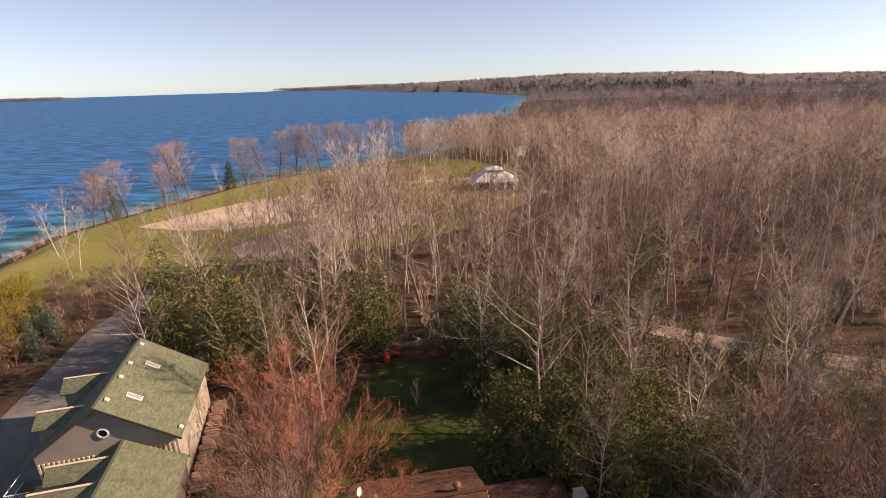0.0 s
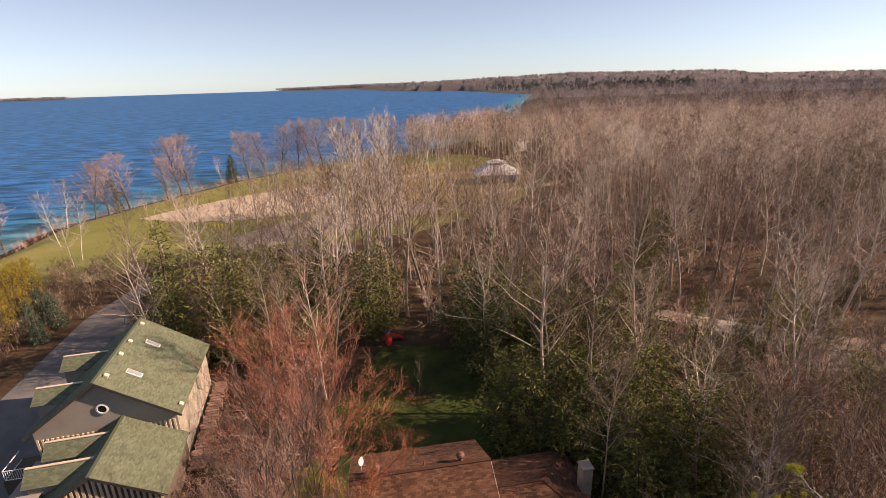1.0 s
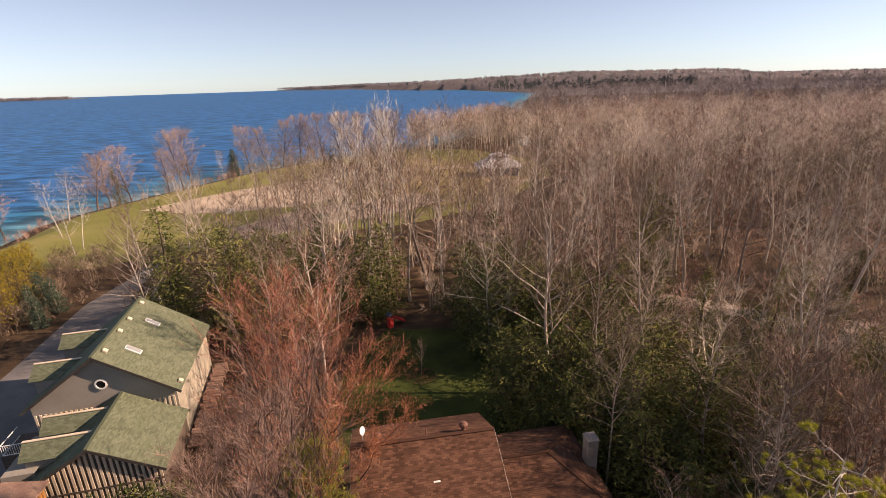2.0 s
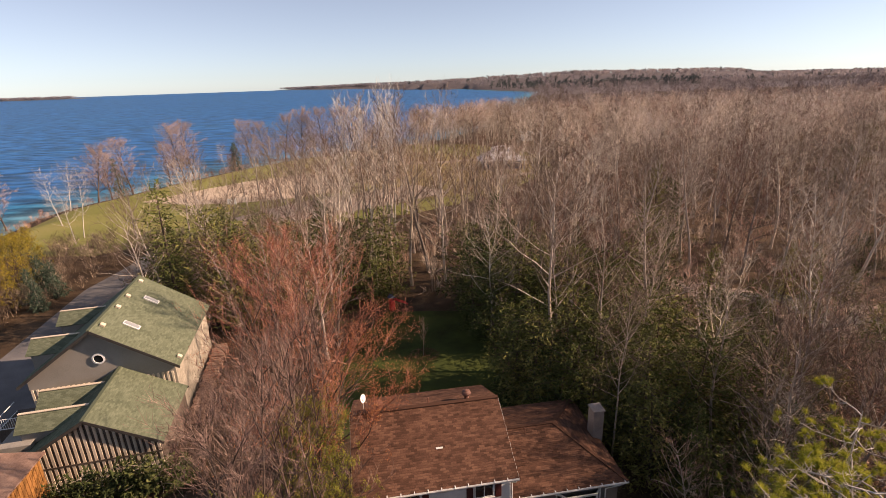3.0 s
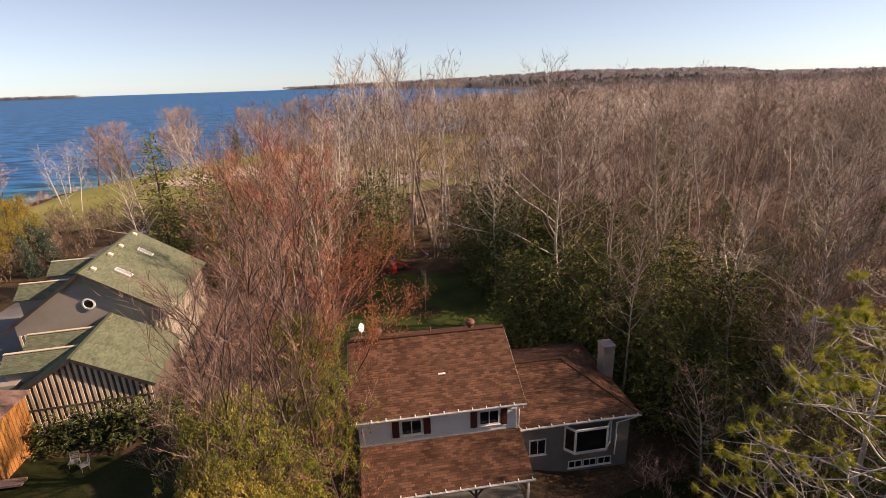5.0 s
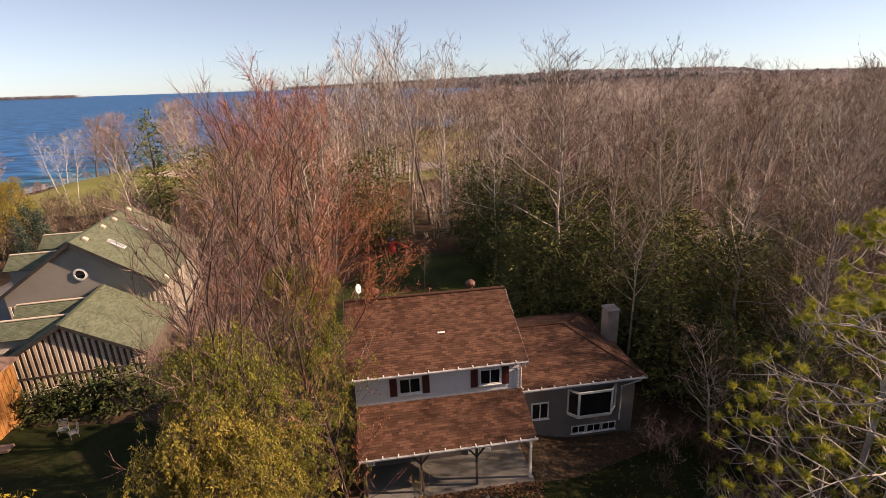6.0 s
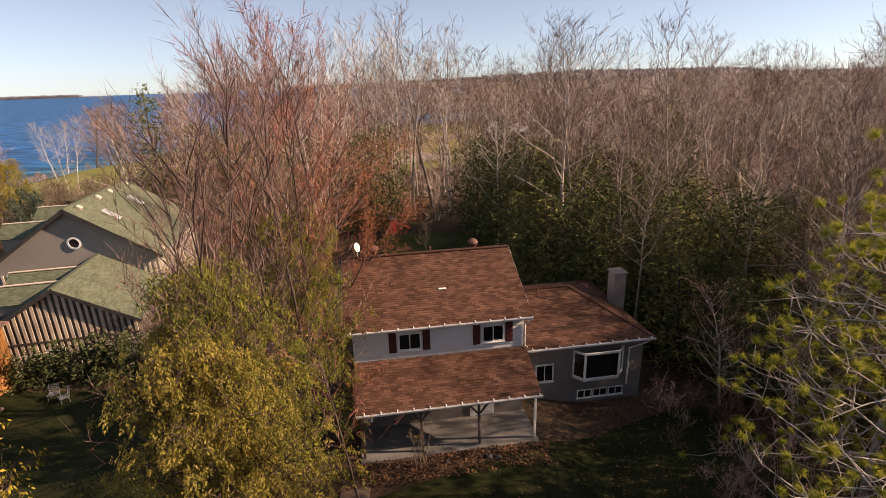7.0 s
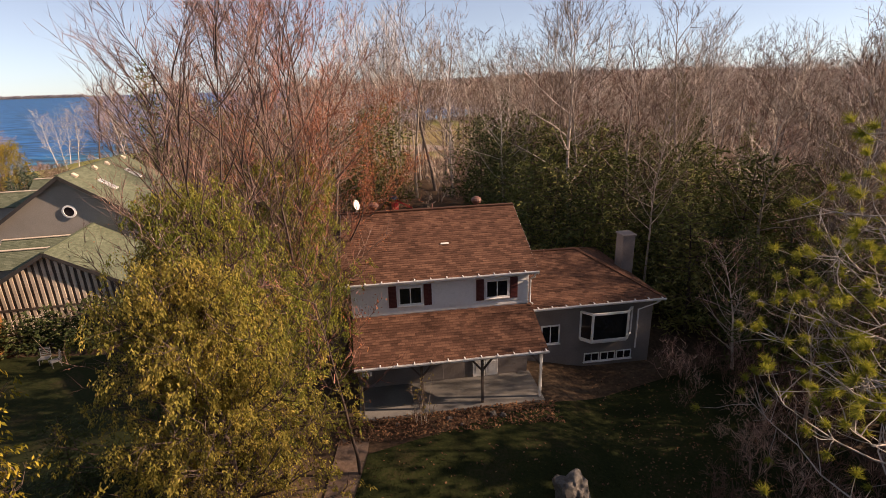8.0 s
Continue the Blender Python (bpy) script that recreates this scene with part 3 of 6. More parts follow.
def main_house():
    h = thing("house", HOUSE, "split-level house with white siding and brown shingled roofs", "house")
    # two-storey block: eave v=0..9.3, wall inset 0.4
    W0, W1, F, B = 0.42, 8.92, 0.40, 8.9
    EZ, RZ, RV = 5.70, 7.90, 4.65
    bm = prism([(W0, 0.0), (W1, 0.0), (W1, 5.62), (W0, 5.62)], F, B)
    part("wall", bm, M["white"], h, "white horizontal siding above a grey lower storey")
    for u in (W0, W1 - 0.12):
        side = bmesh.new()
        a = [side.verts.new((x, y, z)) for x in (u, u + 0.12) for y, z in ((F, 5.62), (B, 5.62), (RV, 7.68))]
        for f in ((0, 2, 1), (3, 4, 5), (0, 1, 4, 3), (1, 2, 5, 4), (2, 0, 3, 5)):
            side.faces.new([a[i] for i in f])
        part("gable", side, M["white"], h)
    # lapped boards on the front wall
    z, i = 3.95, 0
    while z < 5.45:
        bm = bmesh.new()
        vs = [bm.verts.new(p) for p in ((W0, F - 0.035, z), (W1, F - 0.035, z), (W1, F - 0.004, z + 0.2), (W0, F - 0.004, z + 0.2), (W0, F - 0.004, z), (W1, F - 0.004, z))]
        for f in ((0, 1, 2, 3), (4, 5, 1, 0), (0, 3, 4), (1, 5, 2)):
            bm.faces.new([vs[k] for k in f])
        part("siding_board", bm, M["white"], h)
        z += 0.2
    slope("roof", [(0, 0, EZ), (9.28, 0, EZ), (9.28, RV, RZ), (0, RV, RZ)], M["roof_brown"], h, "weathered brown asphalt shingles")
    slope("roof", [(9.28, 2 * RV, EZ), (0, 2 * RV, EZ), (0, RV, RZ), (9.28, RV, RZ)], M["roof_brown"], h)
    for i in range(32):
        part("ridge_cap", box(i * 0.29, i * 0.29 + 0.285, RV - 0.14, RV + 0.14, RZ - 0.02 + 0.006 * (i % 2), RZ + 0.03 + 0.006 * (i % 2)), M["roof_brown"], h)
    k = (RZ - EZ) / RV
    part("roof_flashing", add_box(bmesh.new(), -0.2, 0.2, -0.05, 0.05, 0, 0.03, 0.0, Matrix.Translation((5.1, 2.1, EZ + k * 2.1 + 0.015)) @ pose(0, 0, 0, math.degrees(math.atan(k)))), M["trim"], h, "small pale roof flashing")
    plate = part("number_plate", box(0.75, 1.15, -1.91, -1.895, 2.14, 2.34, 0.004), M["trim"], h, "small white plate on the porch beam")
    for i in range(3):
        part("bar", box(0.83 + i * 0.09, 0.88 + i * 0.09, -1.918, -1.911, 2.18, 2.30), M["fascia"], plate)
    # rake boards
    for u in (0.0, 9.28):
        for v0, v1 in ((0, RV), (2 * RV, RV)):
            part("rake_board", beam(bmesh.new(), (u, v0, EZ - 0.12), (u, v1, RZ - 0.12), 0.03, 0.18), M["trim"], h)
    bm = bmesh.new()
    add_box(bm, 0.0, 9.28, 0.02, 0.42, EZ - 0.14, EZ - 0.10)
    part("soffit", bm, M["trim"], h)

    def gutter(u0, u1, v, z):
        bm = bmesh.new()
        prof = [(-0.02, 0.0), (-0.02, -0.11), (-0.09, -0.11), (-0.12, -0.03), (-0.12, 0.0), (-0.108, 0.0), (-0.085, -0.098), (-0.032, -0.098), (-0.032, 0.0)]
        a = [bm.verts.new((u0, v + y, z + q)) for y, q in prof]
        b = [bm.verts.new((u1, v + y, z + q)) for y, q in prof]
        for k in range(len(prof)):
            bm.faces.new((a[k], a[(k + 1) % len(prof)], b[(k + 1) % len(prof)], b[k]))
        bm.faces.new(a[::-1])
        bm.faces.new(b)
        g = part("gutter", bm, M["trim"], h, "white metal gutter")
        u = u0 + 0.35
        while u < u1:
            part("gutter_strap", box(u, u + 0.05, v - 0.135, v + 0.10, z + 0.005, z + 0.035), M["trim"], g)
            u += 0.75
        return g
    gutter(0, 9.28, 0.0, EZ + 0.02)
    bm = bmesh.new()
    add_tube(bm, [(9.1, -0.06, EZ - 0.1), (9.1, 0.05, EZ - 0.3), (8.98, F - 0.08, EZ - 0.5), (8.98, F - 0.08, 4.0), (9.1, F - 0.2, 3.92)], [0.045] * 5, 8)
    part("downspout", bm, M["trim"], h)
    for u in (2.60, 6.78):
        window(h, "window", u, F - 0.03, 4.36, 1.13, 0.92)
        for s in (u - 0.46, u + 1.20):
            bm = bmesh.new()
            add_box(bm, s, s + 0.37, F - 0.075, F - 0.03, 4.28, 5.36)
            shutter = part("shutter", bm, M["shutter"], h, "maroon louvred shutter")
            for k in range(14):
                part("slat", box(s + 0.04, s + 0.33, F - 0.088, F - 0.075, 4.35 + k * 0.067, 4.39 + k * 0.067), M["shutter"], shutter)
    # porch roof
    PZ, PT, PV = 2.60, 3.90, -2.03
    slope("porch_roof", [(0.42, PV, PZ), (9.17, PV, PZ), (9.05, F - 0.03, PT), (0.38, F - 0.03, PT)], M["roof_brown"], h, "lean-to porch roof of brown shingles")
    gutter(0.42, 9.17, PV, PZ + 0.02)
    bm = bmesh.new()
    beam(bm, (0.55, PV + 0.2, PZ - 0.13), (9.05, PV + 0.2, PZ - 0.13), 0.12, 0.2)
    part("porch_beam", bm, M["board"], h)
    ceiling = part("porch_ceiling", prism([(PV + 0.1, PZ - 0.05), (F, PT - 0.16), (F, PT - 0.12), (PV + 0.1, PZ - 0.02)], 0.5, 9.0), M["board"], h)
    ceiling.matrix_local = Matrix(((0, 1, 0, 0), (1, 0, 0, 0), (0, 0, 1, 0), (0, 0, 0, 1)))
    for u, m in ((0.64, "board"), (3.35, "board"), (6.12, "board"), (8.88, "trim")):
        post = part("post", box(u - 0.06, u + 0.06, PV + 0.14, PV + 0.26, 0.10, PZ - 0.23, 0.01), M[m], h, "dark porch post" if m == "board" else "white porch post")
        bm = bmesh.new()
        for s in (-1, 1):
            if 0.5 < u + s * 0.5 < 9.0:
                beam(bm, (u + s * 0.05, PV + 0.2, PZ - 0.75), (u + s * 0.45, PV + 0.2, PZ - 0.25), 0.06, 0.08)
        part("brace", bm, M["board"], post)
    part("slab", box(0.45, 9.05, -2.15, F, -0.25, 0.10, 0.02), M["concrete"], h, "worn concrete porch slab")
    # lower wall under the porch
    part("lower_wall", box(W0 + 0.01, W1 - 0.01, F - 0.06, F - 0.004, 0.10, 3.6), M["grey_wall"], h, "grey masonry wall")
    for u, w in ((6.1, 0.62), (6.75, 0.62)):
        d = part("door", box(u, u + w, F - 0.12, F - 0.063, 0.12, 2.15, 0.01), M["trim"], h, "white panelled door")
        bm = bmesh.new()
        for z0, z1 in ((0.3, 0.95), (1.1, 1.95)):
            add_box(bm, u + 0.14, u + w - 0.14, F - 0.13, F - 0.12, z0, z1, 0.006)
        part("door_panel", bm, M["trim"], d)
    part("garage_door", box(1.2, 4.6, F - 0.10, F - 0.063, 0.12, 2.2, 0.01), M["grey_wall"], h, "grey garage door")
    # wing
    V0, U1, EW = 1.02, 16.62, 3.20
    RW, RU, RVV = 4.80, 13.3, 5.35
    A, Bc, C, D = (9.25, V0, EW), (U1, V0, EW), (RU, RVV, RW), (9.25, RVV, RW)
    slope("wing_roof", [A, Bc, C, D], M["roof_brown"], h, "hipped brown shingled roof")
    slope("wing_roof", [Bc, (U1, 2 * RVV - V0, EW), (RU, RVV + 0.01, RW), C], M["roof_brown"], h)
    slope("wing_roof", [(U1, 2 * RVV - V0, EW), (9.25, 2 * RVV - V0, EW), (9.25, RVV, RW), (RU, RVV, RW)], M["roof_brown"], h)
    bm = bmesh.new()
    for p, q in (((9.3, RVV, RW), C), (C, Bc), (C, (U1, 2 * RVV - V0, EW))):
        beam(bm, Vector(p) + Vector((0, 0, 0.02)), Vector(q) + Vector((0, 0, 0.02)), 0.24, 0.04)
    part("ridge_cap", bm, M["roof_brown"], h)
    wf, wr = 1.5, 16.25
    part("wing_wall", prism([(8.95, -1.3), (wr, -1.3), (wr, EW - 0.12), (8.95, EW - 0.12)], wf, 9.2), M["grey_wall"], h, "grey masonry wing wall")
    part("wing_soffit", box(9.0, U1 - 0.02, V0 + 0.02, 2 * RVV - V0 - 0.02, EW - 0.12, EW - 0.07), M["trim"], h)
    gutter(9.3, U1, V0, EW + 0.02)
    bm = bmesh.new()
    add_tube(bm, [(16.3, V0 - 0.06, EW - 0.1), (16.2, V0 + 0.1, EW - 0.3), (15.4, wf - 0.06, EW - 0.75), (15.4, wf - 0.06, 0.15)], [0.045] * 4, 8)
    part("downspout", bm, M["trim"], h)
    window(h, "window", 10.02, wf, 0.86, 1.03, 1.1)
    # bay window
    bu, bw, bz, bh, bd = 12.2, 2.85, 1.02, 1.62, 0.5
    bay = part("bay_window", prism([(bu, -bd + 0.5), (bu + 0.45, -bd), (bu + bw - 0.45, -bd), (bu + bw, -bd + 0.5)], 0, 0.12), M["trim"], h, "white bay window with a large dark pane")
    bay.matrix_local = Matrix(((1, 0, 0, 0), (0, 0, 1, wf), (0, 1, 0, bz - 0.12), (0, 0, 0, 1)))
    bm = bmesh.new()
    corners = [(bu, wf), (bu + 0.45, wf - bd), (bu + bw - 0.45, wf - bd), (bu + bw, wf)]
    for (u0, v0), (u1, v1) in zip(corners, corners[1:]):
        for z in (bz + 0.05, bz + bh - 0.05):
            beam(bm, (u0, v0, z), (u1, v1, z), 0.09, 0.11)
    for u, v in corners:
        add_box(bm, u - 0.055, u + 0.055, v - 0.055, v + 0.055, bz, bz + bh)
    part("bay_frame", bm, M["trim"], h)
    for (u0, v0), (u1, v1) in zip(corners, corners[1:]):
        bm = bmesh.new()
        beam(bm, (u0, v0, bz + bh / 2), (u1, v1, bz + bh / 2), 0.03, bh - 0.2)
        part("pane", bm, M["glass"], h)
    for k in range(3):
        window(h, "window", 12.5 + k * 0.93, wf, -0.46, 0.86, 0.52, 2, 0.05)
    # chimney and roof vents
    ch = part("chimney", box(16.05, 16.8, 4.9, 5.75, -0.8, 5.42, 0.02), M["chimney"], h, "pale rendered chimney")
    part("cap", box(15.99, 16.86, 4.84, 5.81, 5.42, 5.54, 0.02), M["chimney"], ch)
    for u in (1.75, 7.35):
        base = Matrix.Translation((u, RV + 0.5, RZ - 0.28))
        v = part("roof_vent", add_lathe(bmesh.new(), [(0.16, 0), (0.15, 0.22), (0.13, 0.23), (0.14, 0.28), (0.25, 0.36), (0.29, 0.48), (0.25, 0.60), (0.12, 0.68), (0.03, 0.70)], 16, base), M["vent"], h, "brown turbine roof vent")
        bm = bmesh.new()
        for k in range(16):
            a = 2 * math.pi * k / 16
            add_tube(bm, [base @ Vector((0.15 * math.cos(a), 0.15 * math.sin(a), 0.28)), base @ Vector((0.305 * math.cos(a + 0.3), 0.305 * math.sin(a + 0.3), 0.48)), base @ Vector((0.13 * math.cos(a + 0.6), 0.13 * math.sin(a + 0.6), 0.68))], [0.014] * 3, 4)
        part("fin", bm, M["vent"], v)
    bm = bmesh.new()
    add_tube(bm, [(4.9, RV + 0.6, RZ - 0.35), (4.9, RV + 0.6, RZ + 0.12)], [0.04, 0.04], 8)
    part("vent_pipe", bm, M["vent"], h)
    bm = bmesh.new()
    add_tube(bm, [(11.2, RVV - 0.5, RW - 0.2), (11.2, RVV - 0.5, RW + 0.25)], [0.04, 0.04], 8)
    part("vent_pipe", bm, M["vent"], h)
    bm = bmesh.new()
    add_lathe(bm, [(0.02, -0.08), (0.16, -0.04), (0.27, 0.02), (0.28, 0.03), (0.16, -0.02), (0.02, -0.05)], 18, Matrix.Translation((0.8, 5.95, RZ + 0.15)) @ pose(0, 0, 0, 75, 0, 60))
    dish = part("satellite_dish", bm, M["trim"], h, "small white satellite dish on the ridge")
    bm = bmesh.new()
    add_tube(bm, [(0.8, 5.9, 7.2), (0.8, 5.92, RZ + 0.12)], [0.025, 0.025], 6)
    add_tube(bm, [(0.8, 5.9, RZ), (1.05, 5.7, RZ - 0.03)], [0.015, 0.015], 6)
    part("mast", bm, M["pole"], dish)
    return h


house = main_house()

NEIGHBOUR = pose(-30.5, 36.2, 0, 0, 0, 14.3)


def neighbour_house():
    """u right, v back along the ridge from the front peak."""
    h = thing("house", NEIGHBOUR, "large taupe house with green shingled gable roofs", "house")
    HW, RZ, EZ, L = 6.2, 8.60, 4.30, 12.4

    def gable_roof(u, v0, v1, half, rz, ez, name="roof", left=True):
        slope(name, [(u + half, v0, ez), (u + half, v1, ez), (u, v1, rz), (u, v0, rz)], M["roof_green"], h, "sunlit green asphalt shingles")
        slope(name, [(u - half, v1, ez), (u - half, v0, ez), (u, v0, rz), (u, v1, rz)], M["roof_green"], h)
        for v in (v0, v1):
            for s in (-1, 1):
                part("rake_board", beam(bmesh.new(), (u + s * half, v, ez - 0.14), (u, v, rz - 0.14), 0.04, 0.24), M["fascia"], h, "dark rake board")
        bm = bmesh.new()
        add_box(bm, u - 0.13, u + 0.13, v0, v1, rz - 0.01, rz + 0.035)
        part("ridge_cap", bm, M["roof_green"], h)
    gable_roof(0, -0.45, L, HW, RZ, EZ)
    k = (RZ - EZ) / HW
    part("wall", prism([(-5.6, -1.3), (5.6, -1.3), (5.6, RZ - 5.6 * k - 0.1), (0, RZ - 0.1), (-5.6, RZ - 5.6 * k - 0.1)], 0.0, L - 0.4), M["stucco"], h, "smooth taupe stucco gable wall")
    part("side_wall", box(5.602, 5.66, 0.0, L - 0.4, -1.3, 4.5), M["stone"], h, "pale stone side wall")
    # round window
    bm = bmesh.new()
    R = Matrix.Translation((0.05, -0.02, 5.78)) @ pose(0, 0, 0, 90)
    add_lathe(bm, [(0.50, 0.0), (0.50, 0.10), (0.36, 0.12), (0.36, 0.0)], 24, R)
    rw = part("round_window", bm, M["trim"], h, "round window with a white surround")
    part("pane", add_lathe(bmesh.new(), [(0.36, 0.0), (0.36, 0.05), (0.05, 0.051)], 24, R), M["glass"], rw)
    # board and batten band under the gable
    for i in range(29):
        u = -5.5 + i * 0.385
        part("batten", box(u, u + 0.17, -0.08, -0.004, -1.0, 3.65), M["batten"], h)
    # skylights and small vents on the sunlit slope
    sl = math.degrees(math.atan(k))

    def on_slope(u, v, lift):
        return Matrix.Translation((u, v, RZ - k * u + lift)) @ pose(0, 0, 0, 0, sl, 0)
    for v in (2.7, 8.35):
        s = part("skylight", add_box(bmesh.new(), -0.70, 0.70, -0.32, 0.32, 0.0, 0.12, 0.02, on_slope(2.0, v, 0.02)), M["trim"], h, "flat pale skylight")
        part("pane", add_box(bmesh.new(), -0.63, 0.63, -0.25, 0.25, 0.12, 0.135, 0.0, on_slope(2.0, v, 0.02)), M["skylight"], s)
    for u, v in ((0.5, 1.0), (0.45, 4.7), (0.45, 7.25), (0.4, 11.1), (5.9, 0.7)):
        part("roof_vent", add_box(bmesh.new(), -0.2, 0.2, -0.2, 0.2, 0.0, 0.22, 0.03, on_slope(u, v, 0.02)), M["batten"], h)
    # two gabled dormers on the shaded slope
    def dormer(v, out, half, rz, inner, u0=0.0, drop=0.62):
        slope("dormer_roof", [(u0 - out, v - half, rz - half * drop), (u0 - inner - half * 0.9, v - half, rz - half * drop), (u0 - inner, v, rz), (u0 - out, v, rz)], M["roof_green"], h, "small green shingled dormer roof")
        slope("dormer_roof", [(u0 - inner - half * 0.9, v + half, rz - half * drop), (u0 - out, v + half, rz - half * drop), (u0 - out, v, rz), (u0 - inner, v, rz)], M["roof_green"], h)
        bm = bmesh.new()
        add_box(bm, u0 - out, u0 - inner, v - 0.12, v + 0.12, rz - 0.01, rz + 0.04)
        part("ridge_cap", bm, M["batten"], h, "pale ridge cap")
        outline = [(v - half + 0.25, rz - half * drop - 1.6), (v + half - 0.25, rz - half * drop - 1.6), (v + half - 0.25, rz - half * drop), (v, rz - 0.15), (v - half + 0.25, rz - half * drop)]
        d = part("dormer", prism(outline, -(u0 - inner - 0.5), -(u0 - out + 0.3)), M["stucco"], h, "taupe dormer wall")
        d.matrix_local = Matrix(((0, -1, 0, 0), (1, 0, 0, 0), (0, 0, 1, 0), (0, 0, 0, 1)))
        return d
    dormer(2.75, 5.9, 1.5, 7.1, 2.2)
    dormer(8.1, 5.9, 1.5, 7.25, 2.0)
    # lower front block
    fu, f0, f1, fh, fr, fe = 1.45, -7.1, 0.0, 4.9, 4.75, 1.95
    gable_roof(fu, f0 - 0.4, f1, fh, fr, fe, "front_roof")
    fk = (fr - fe) / fh
    part("front_wall", prism([(fu - 4.5, -1.3), (fu + 4.5, -1.3), (fu + 4.5, fr - 4.5 * fk - 0.1), (fu, fr - 0.1), (fu - 4.5, fr - 4.5 * fk - 0.1)], f0, f1 - 0.01), M["board"], h, "dark front gable wall")
    for i in range(23):
        u = fu - 4.42 + i * 0.395
        top = fr - abs(u + 0.09 - fu) * fk - 0.18
        part("batten", box(u, u + 0.19, f0 - 0.08, f0 - 0.003, -1.1, top), M["batten"], h)
    part("rail", box(fu - 4.5, fu + 4.5, f0 - 0.11, f0 - 0.085, 0.85, 1.0), M["board"], h)
    dormer(-1.5, 5.5, 1.2, 4.3, 0.7, fu, 0.85)
    dormer(-4.6, 5.5, 1.2, 4.3, 0.7, fu, 0.85)
    part("entry_wall", box(fu - 6.6, fu - 4.4, -6.2, -1.4, -1.2, 2.6), M["stucco"], h, "taupe entry wall")
    # balcony rail beside the street
    bm = bmesh.new()
    for z in (0.15, 1.05):
        beam(bm, (-7.6, -1.6, z + 1.2), (-5.7, -1.6, z + 1.2), 0.06, 0.05)
        beam(bm, (-7.6, -1.6, z + 1.2), (-7.6, 1.0, z + 1.2), 0.06, 0.05)
    rail = part("railing", bm, M["trim"], h, "white balcony railing")
    for i in range(12):
        part("baluster", box(-7.6 + i * 0.165, -7.57 + i * 0.165, -1.62, -1.59, 1.37, 2.22), M["trim"], rail)
    part("balcony", box(-7.7, -5.6, -1.7, 1.2, 0, 1.3), M["board"], h)
    # boardwalk along the sunny side
    for i in range(30):
        k = 0.12 * math.sin(i * 2.3)
        part("deck_board", box(6.1 + k, 7.5 + 0.15 * math.sin(i * 1.7), -2.0 + i * 0.46, -2.0 + i * 0.46 + 0.4, -0.7, -0.6 + 0.5 * (i // 6) / 5), M["deck"], h)
    return h


neighbour_house()


# ---------------------------------------------------------------- trees
class Soup:
    """Vertices and triangles gathered in lists: wood (limbs) and twigs or leaves."""

    def __init__(self):
        self.v, self.f, self.limbs = [], [], []

    def tube(self, pts, radii, n):
        base = len(self.v)
        for i, p in enumerate(pts):
            d = (pts[min(i + 1, len(pts) - 1)] - pts[max(i - 1, 0)]).normalized()
            s = d.orthogonal().normalized()
            t = d.cross(s)
            for k in range(n):
                a = 2 * math.pi * k / n
                self.v.append(p + radii[i] * (math.cos(a) * s + math.sin(a) * t))
        for i in range(len(pts) - 1):
            for k in range(n):
                a, b = base + i * n + k, base + i * n + (k + 1) % n
                self.f += [(a, b, b + n), (a, b + n, a + n)]

    def sliver(self, p, q, w, side):
        s = (q - p).cross(side)
        s = s.normalized() * w / 2 if s.length > 1e-6 else Vector((w / 2, 0, 0))
        b = len(self.v)
        self.v += [p - s, p + s, q]
        self.f.append((b, b + 1, b + 2))

    def leaf(self, p, d, length, width, side):
        s = d.cross(side)
        s = s.normalized() * width / 2 if s.length > 1e-6 else Vector((width / 2, 0, 0))
        b = len(self.v)
        self.v += [p, p + d * length * 0.45 + s, p + d * length, p + d * length * 0.45 - s]
        self.f += [(b, b + 1, b + 2), (b, b + 2, b + 3)]

    def arrays(self):
        return np.array([tuple(v) for v in self.v], np.float32).reshape(-1, 3), np.array(self.f, np.int32).reshape(-1, 3)


def rand_dir(rng):
    while True:
        v = Vector((rng.uniform(-1, 1), rng.uniform(-1, 1), rng.uniform(-1, 1)))
        if 0.05 < v.length < 1:
            return v.normalized()


def crooked(rng, p, d, length, steps, wander, up):
    """A wandering line that bends upward."""
    pts = [p.copy()]
    for _ in range(steps):
        d = (d + rand_dir(rng) * wander + Vector((0, 0, up))).normalized()
        p = p + d * (length / steps)
        pts.append(p.copy())
    return pts, d


